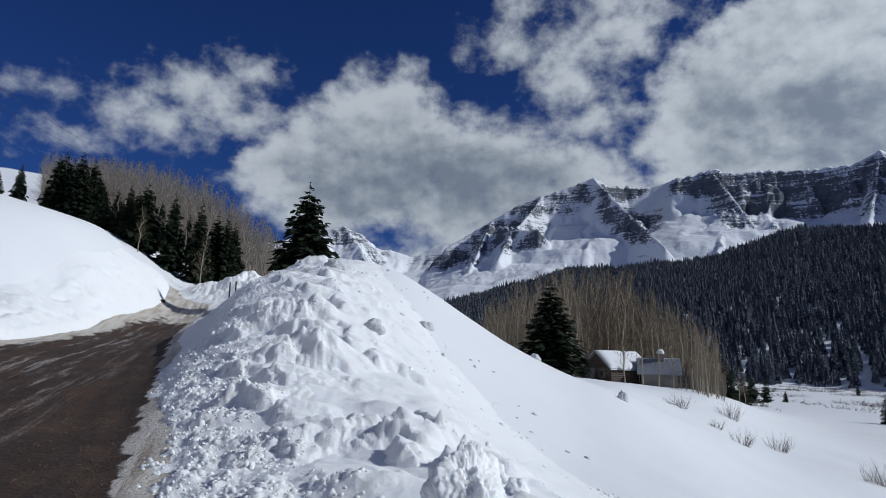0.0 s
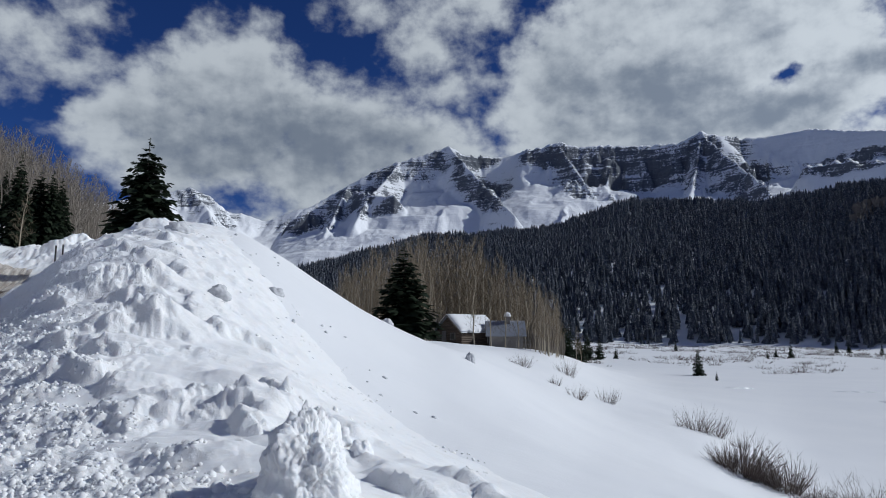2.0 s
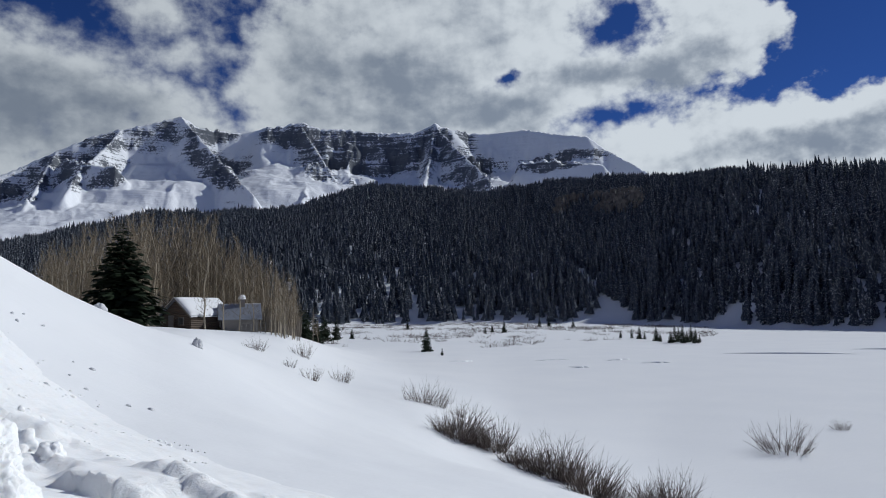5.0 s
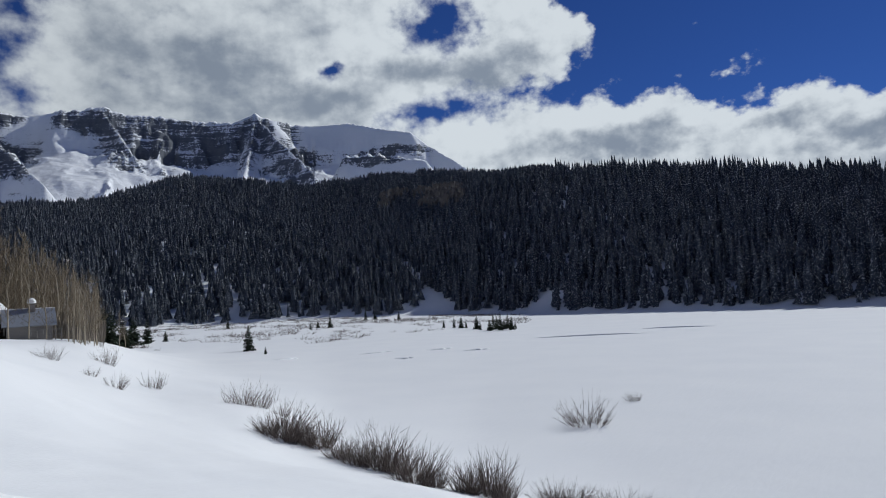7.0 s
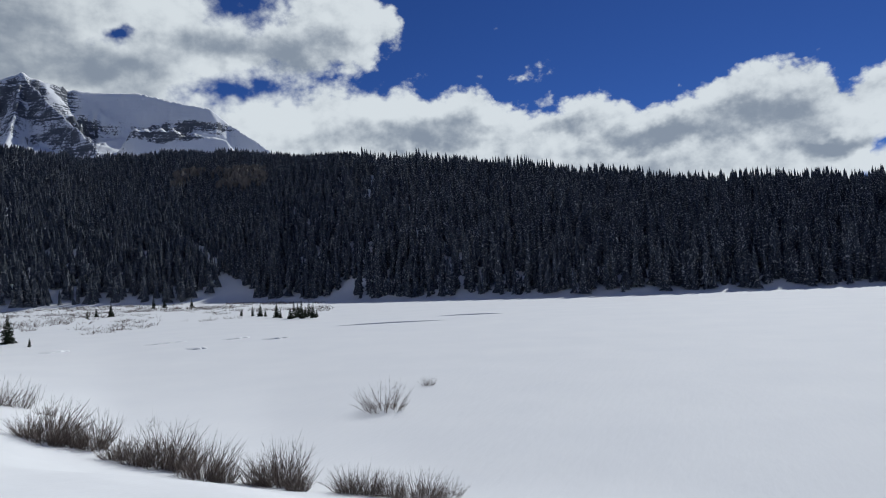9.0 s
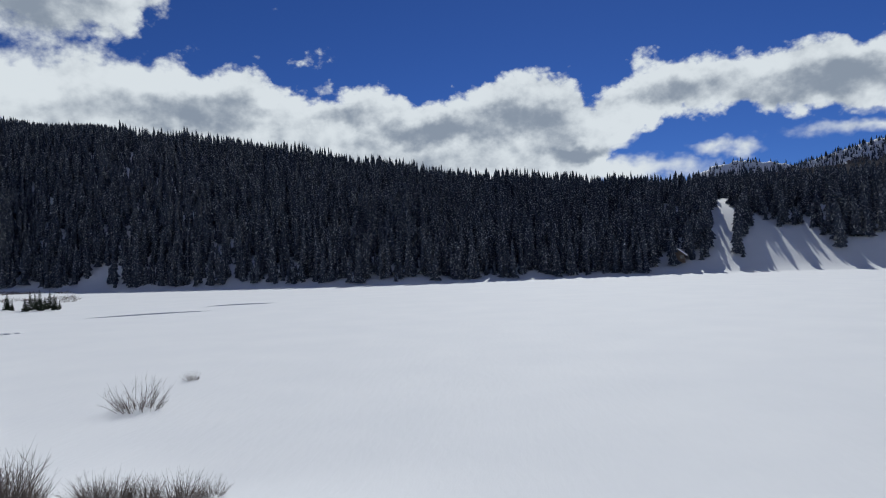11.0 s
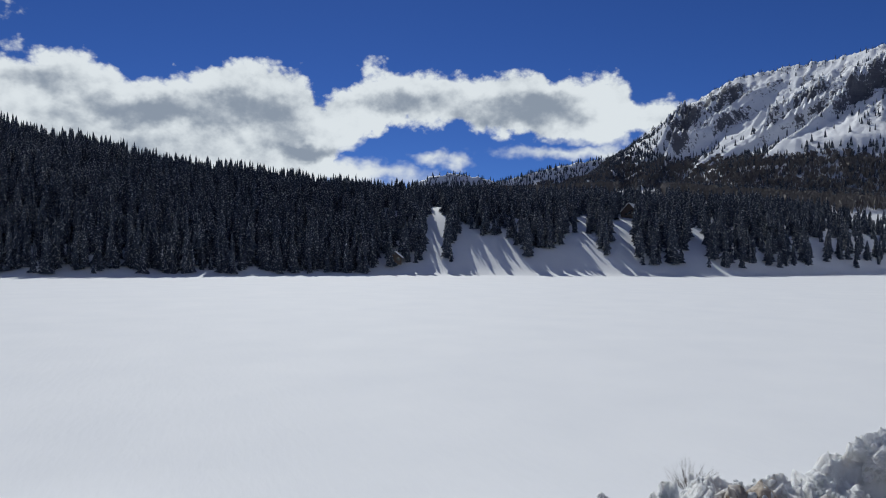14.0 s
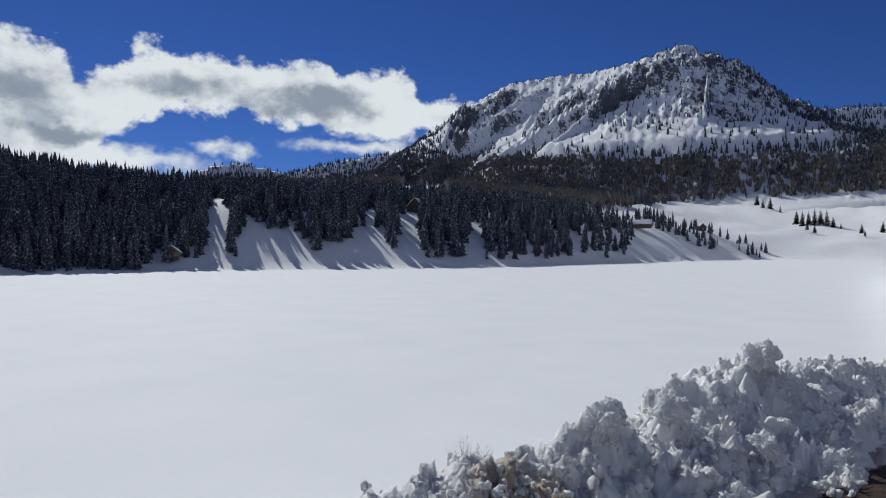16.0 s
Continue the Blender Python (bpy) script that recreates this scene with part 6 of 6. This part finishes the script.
def build_cabin():
    cabin = gable_house("log_cabin", "small dark log cabin with deep snow on its roof", facing(14.9, 92, 243), 5.2, 6.2, 1.9, 3.9, 0.45, 0.32,
                        windows=((0.9, 1.1, 0.8, 0.8),), door=(-0.9, 0.85, 1.85))
    annex = gable_house("cabin_annex", "low annex with a bare grey metal roof beside the cabin", facing(18.2, 91, 285), 4.4, 4.6, 1.7, 3.4, 0.35, 0.25, logs=False, bare=True,
                        windows=((0.8, 1.0, 0.7, 0.7),))
    bm = bmesh.new()
    box(bm, -0.35, 0.35, -0.35, 0.35, 1.5, 4.0)
    box(bm, -0.42, 0.42, -0.42, 0.42, 4.0, 4.12)
    chimney = part("chimney", bm, STONE, annex, "square stone chimney")
    chimney.location = (0.2, 0.3, 0)
    bm = bmesh.new()
    bmesh.ops.create_uvsphere(bm, u_segments=16, v_segments=10, radius=0.48)
    for v in bm.verts:
        v.co.z = max(v.co.z, -0.1) * 1.1 + 4.2
    for f in bm.faces:
        f.smooth = True
    part("snow_cap", bm, SNOW, chimney, "rounded cap of snow")
    # railing of the porch
    rail = empty("porch_railing", facing(19.3, 88, 205))
    tagged(rail, "weathered wooden porch railing half buried in snow", "railing")
    for k in range(6):
        bm = bmesh.new()
        box(bm, -0.05, 0.05, -0.05, 0.05, -0.4, 1.15)
        part("post", bm, TRIM, rail).location = (-1.5 + 0.6 * k, 0, 0)
    for z in (0.55, 1.1):
        bm = bmesh.new()
        box(bm, -1.6, 1.6, -0.03, 0.03, z, z + 0.09)
        part("rail", bm, TRIM, rail)
    shed = empty("woodshed", facing(11.8, 93, 200))
    tagged(shed, "low woodshed under a slab of snow beside the cabin", "shed")
    bm = bmesh.new()
    box(bm, -1.25, 1.25, -0.7, 0.7, -0.5, 0.85)
    part("wall", bm, TRIM, shed)
    roof = part("roof", slab([(-1.4, -0.85, 0.88), (1.4, -0.85, 0.88), (1.4, 0.85, 1.05), (-1.4, 0.85, 1.05)], 0.06), METAL, shed)
    part("snow_cover", snow_slab([(-1.4, -0.85, 0.885), (1.4, -0.85, 0.885), (1.4, 0.85, 1.055), (-1.4, 0.85, 1.055)], 0.34, 2.0), SNOW, roof)


build_cabin()


def build_far_houses():
    for az, d, turn, wide, long, eave, ridge, label in (
            (125.1, 392, 320, 9, 10, 3.2, 8.2, "timber chalet with a snowy gable among the spruces"),
            (143.8, 545, 60, 8, 17, 3.0, 6.0, "long low lodge with a snow-covered roof on the far bank"),
            (148.4, 665, 300, 8, 11, 3.0, 6.0, "small snow-roofed house on the south shore"),
            (105.2, 296, 285, 6, 8, 2.6, 5.0, "dark boathouse with a snowy roof by the shore"),
            (94.5, 330, 280, 7, 9, 3.0, 6.0, "hidden house with a snowy roof in the forest")):
        gable_house("far_house", label, facing(az, d, turn), wide, long, eave, ridge, 0.8, 0.5, logs=True, detail=False,
                    windows=((-1.6, 1.8, 1.4, 1.2), (1.6, 1.8, 1.4, 1.2)))["group"] = "houses on the far shore"


build_far_houses()


def wire(name, label, a, b, sag, radius, parent=None):
    curve = bpy.data.curves.new(name, "CURVE")
    curve.dimensions, curve.bevel_depth, curve.bevel_resolution = "3D", radius, 1
    line = curve.splines.new("POLY")
    line.points.add(24)
    for k in range(25):
        t = k / 24
        p = a.lerp(b, t) - Vector((0, 0, 4 * sag * t * (1 - t)))
        line.points[k].co = (*p, 1)
    curve.materials.append(IRON)
    return tagged(new(name, curve), label, "wire")


def pole_at(az, d, tall):
    p = spot(az, d)
    pole = empty("power_pole", Matrix.Translation(p))
    tagged(pole, "weathered wooden power pole with a crossarm", "pole", group="power poles")
    v, f = [], []
    rod(v, f, [Vector((0, 0, -1)), Vector((0, 0, tall))], [0.16, 0.10], 10)
    part("post", mesh_of("post", [q[:] for q in v], f, TRIM), None, pole)
    bm = bmesh.new()
    box(bm, -1.1, 1.1, -0.06, 0.06, tall - 0.75, tall - 0.60)
    part("crossarm", bm, TRIM, pole)
    for x in (-1.0, 1.0):
        v, f = [], []
        rod(v, f, [Vector((x, 0, tall - 0.60)), Vector((x, 0, tall - 0.42))], [0.06, 0.04], 8)
        part("insulator", mesh_of("insulator", [q[:] for q in v], f, STONE), None, pole)
    return p + Vector((0, 0, tall - 0.42))


def build_lines():
    far = pole_at(-23.2, 118, 10)
    near = pole_at(-48, 30, 11)
    for dx in (-1.0, 1.0):
        wire("power_line", "thin dark power line hanging over the road", near + Vector((dx, 0, 0)), far + Vector((dx, 0, 0)), 1.2, 0.012)
    for az, d in ((-17.2, 46), (-16.75, 47)):
        p = spot(az, d)
        p.z += 1.0
        v, f = [], []
        rod(v, f, [Vector((0, 0, -1.4)), Vector((0, 0, 0.75))], [0.05, 0.05], 8)
        ob = new("marker_post", mesh_of("marker_post", [q[:] for q in v], f, IRON))
        ob.location = p
        tagged(ob, "short dark marker post stuck in the bank", "post", group="marker posts")


build_lines()


# low undercut edges where the meadow stream runs under the snow
def build_stream_edges():
    rng = np.random.RandomState(77)
    for az, d, long, turn in ((44.0, 126, 9, 100), (49.5, 128, 7, 95), (46.5, 110, 3, 100), (62.0, 150, 26, 150), (36.5, 118, 6, 80), (52.5, 122, 6, 110), (69.0, 168, 18, 160)):
        p = spot(az, d)
        n = 40
        rows = []
        for k in range(n + 1):
            t = k / n
            body = math.sin(math.pi * t) ** 0.7
            wob = 0.5 * noise.noise(Vector((t * 5, az, 0)))
            rows.append([(long * (t - 0.5), wob + off * (0.3 + body), z * body - 0.05) for off, z in ((-0.5, -0.25), (-0.42, 0.18), (-0.15, 0.34), (0.6, 0.30), (2.2, 0.12), (4.0, -0.1))])
        g = np.array(rows)
        ob = new("snow_lip", grid_mesh("snow_lip", g[:, :, 0], g[:, :, 1], g[:, :, 2], SNOW))
        ob.matrix_basis = Matrix.Translation(p) @ Euler((0, 0, radians(90 - turn))).to_matrix().to_4x4()
        tagged(ob, "low undercut edge of wind-packed snow over the stream", "snow edge", group="stream edges")


build_stream_edges()
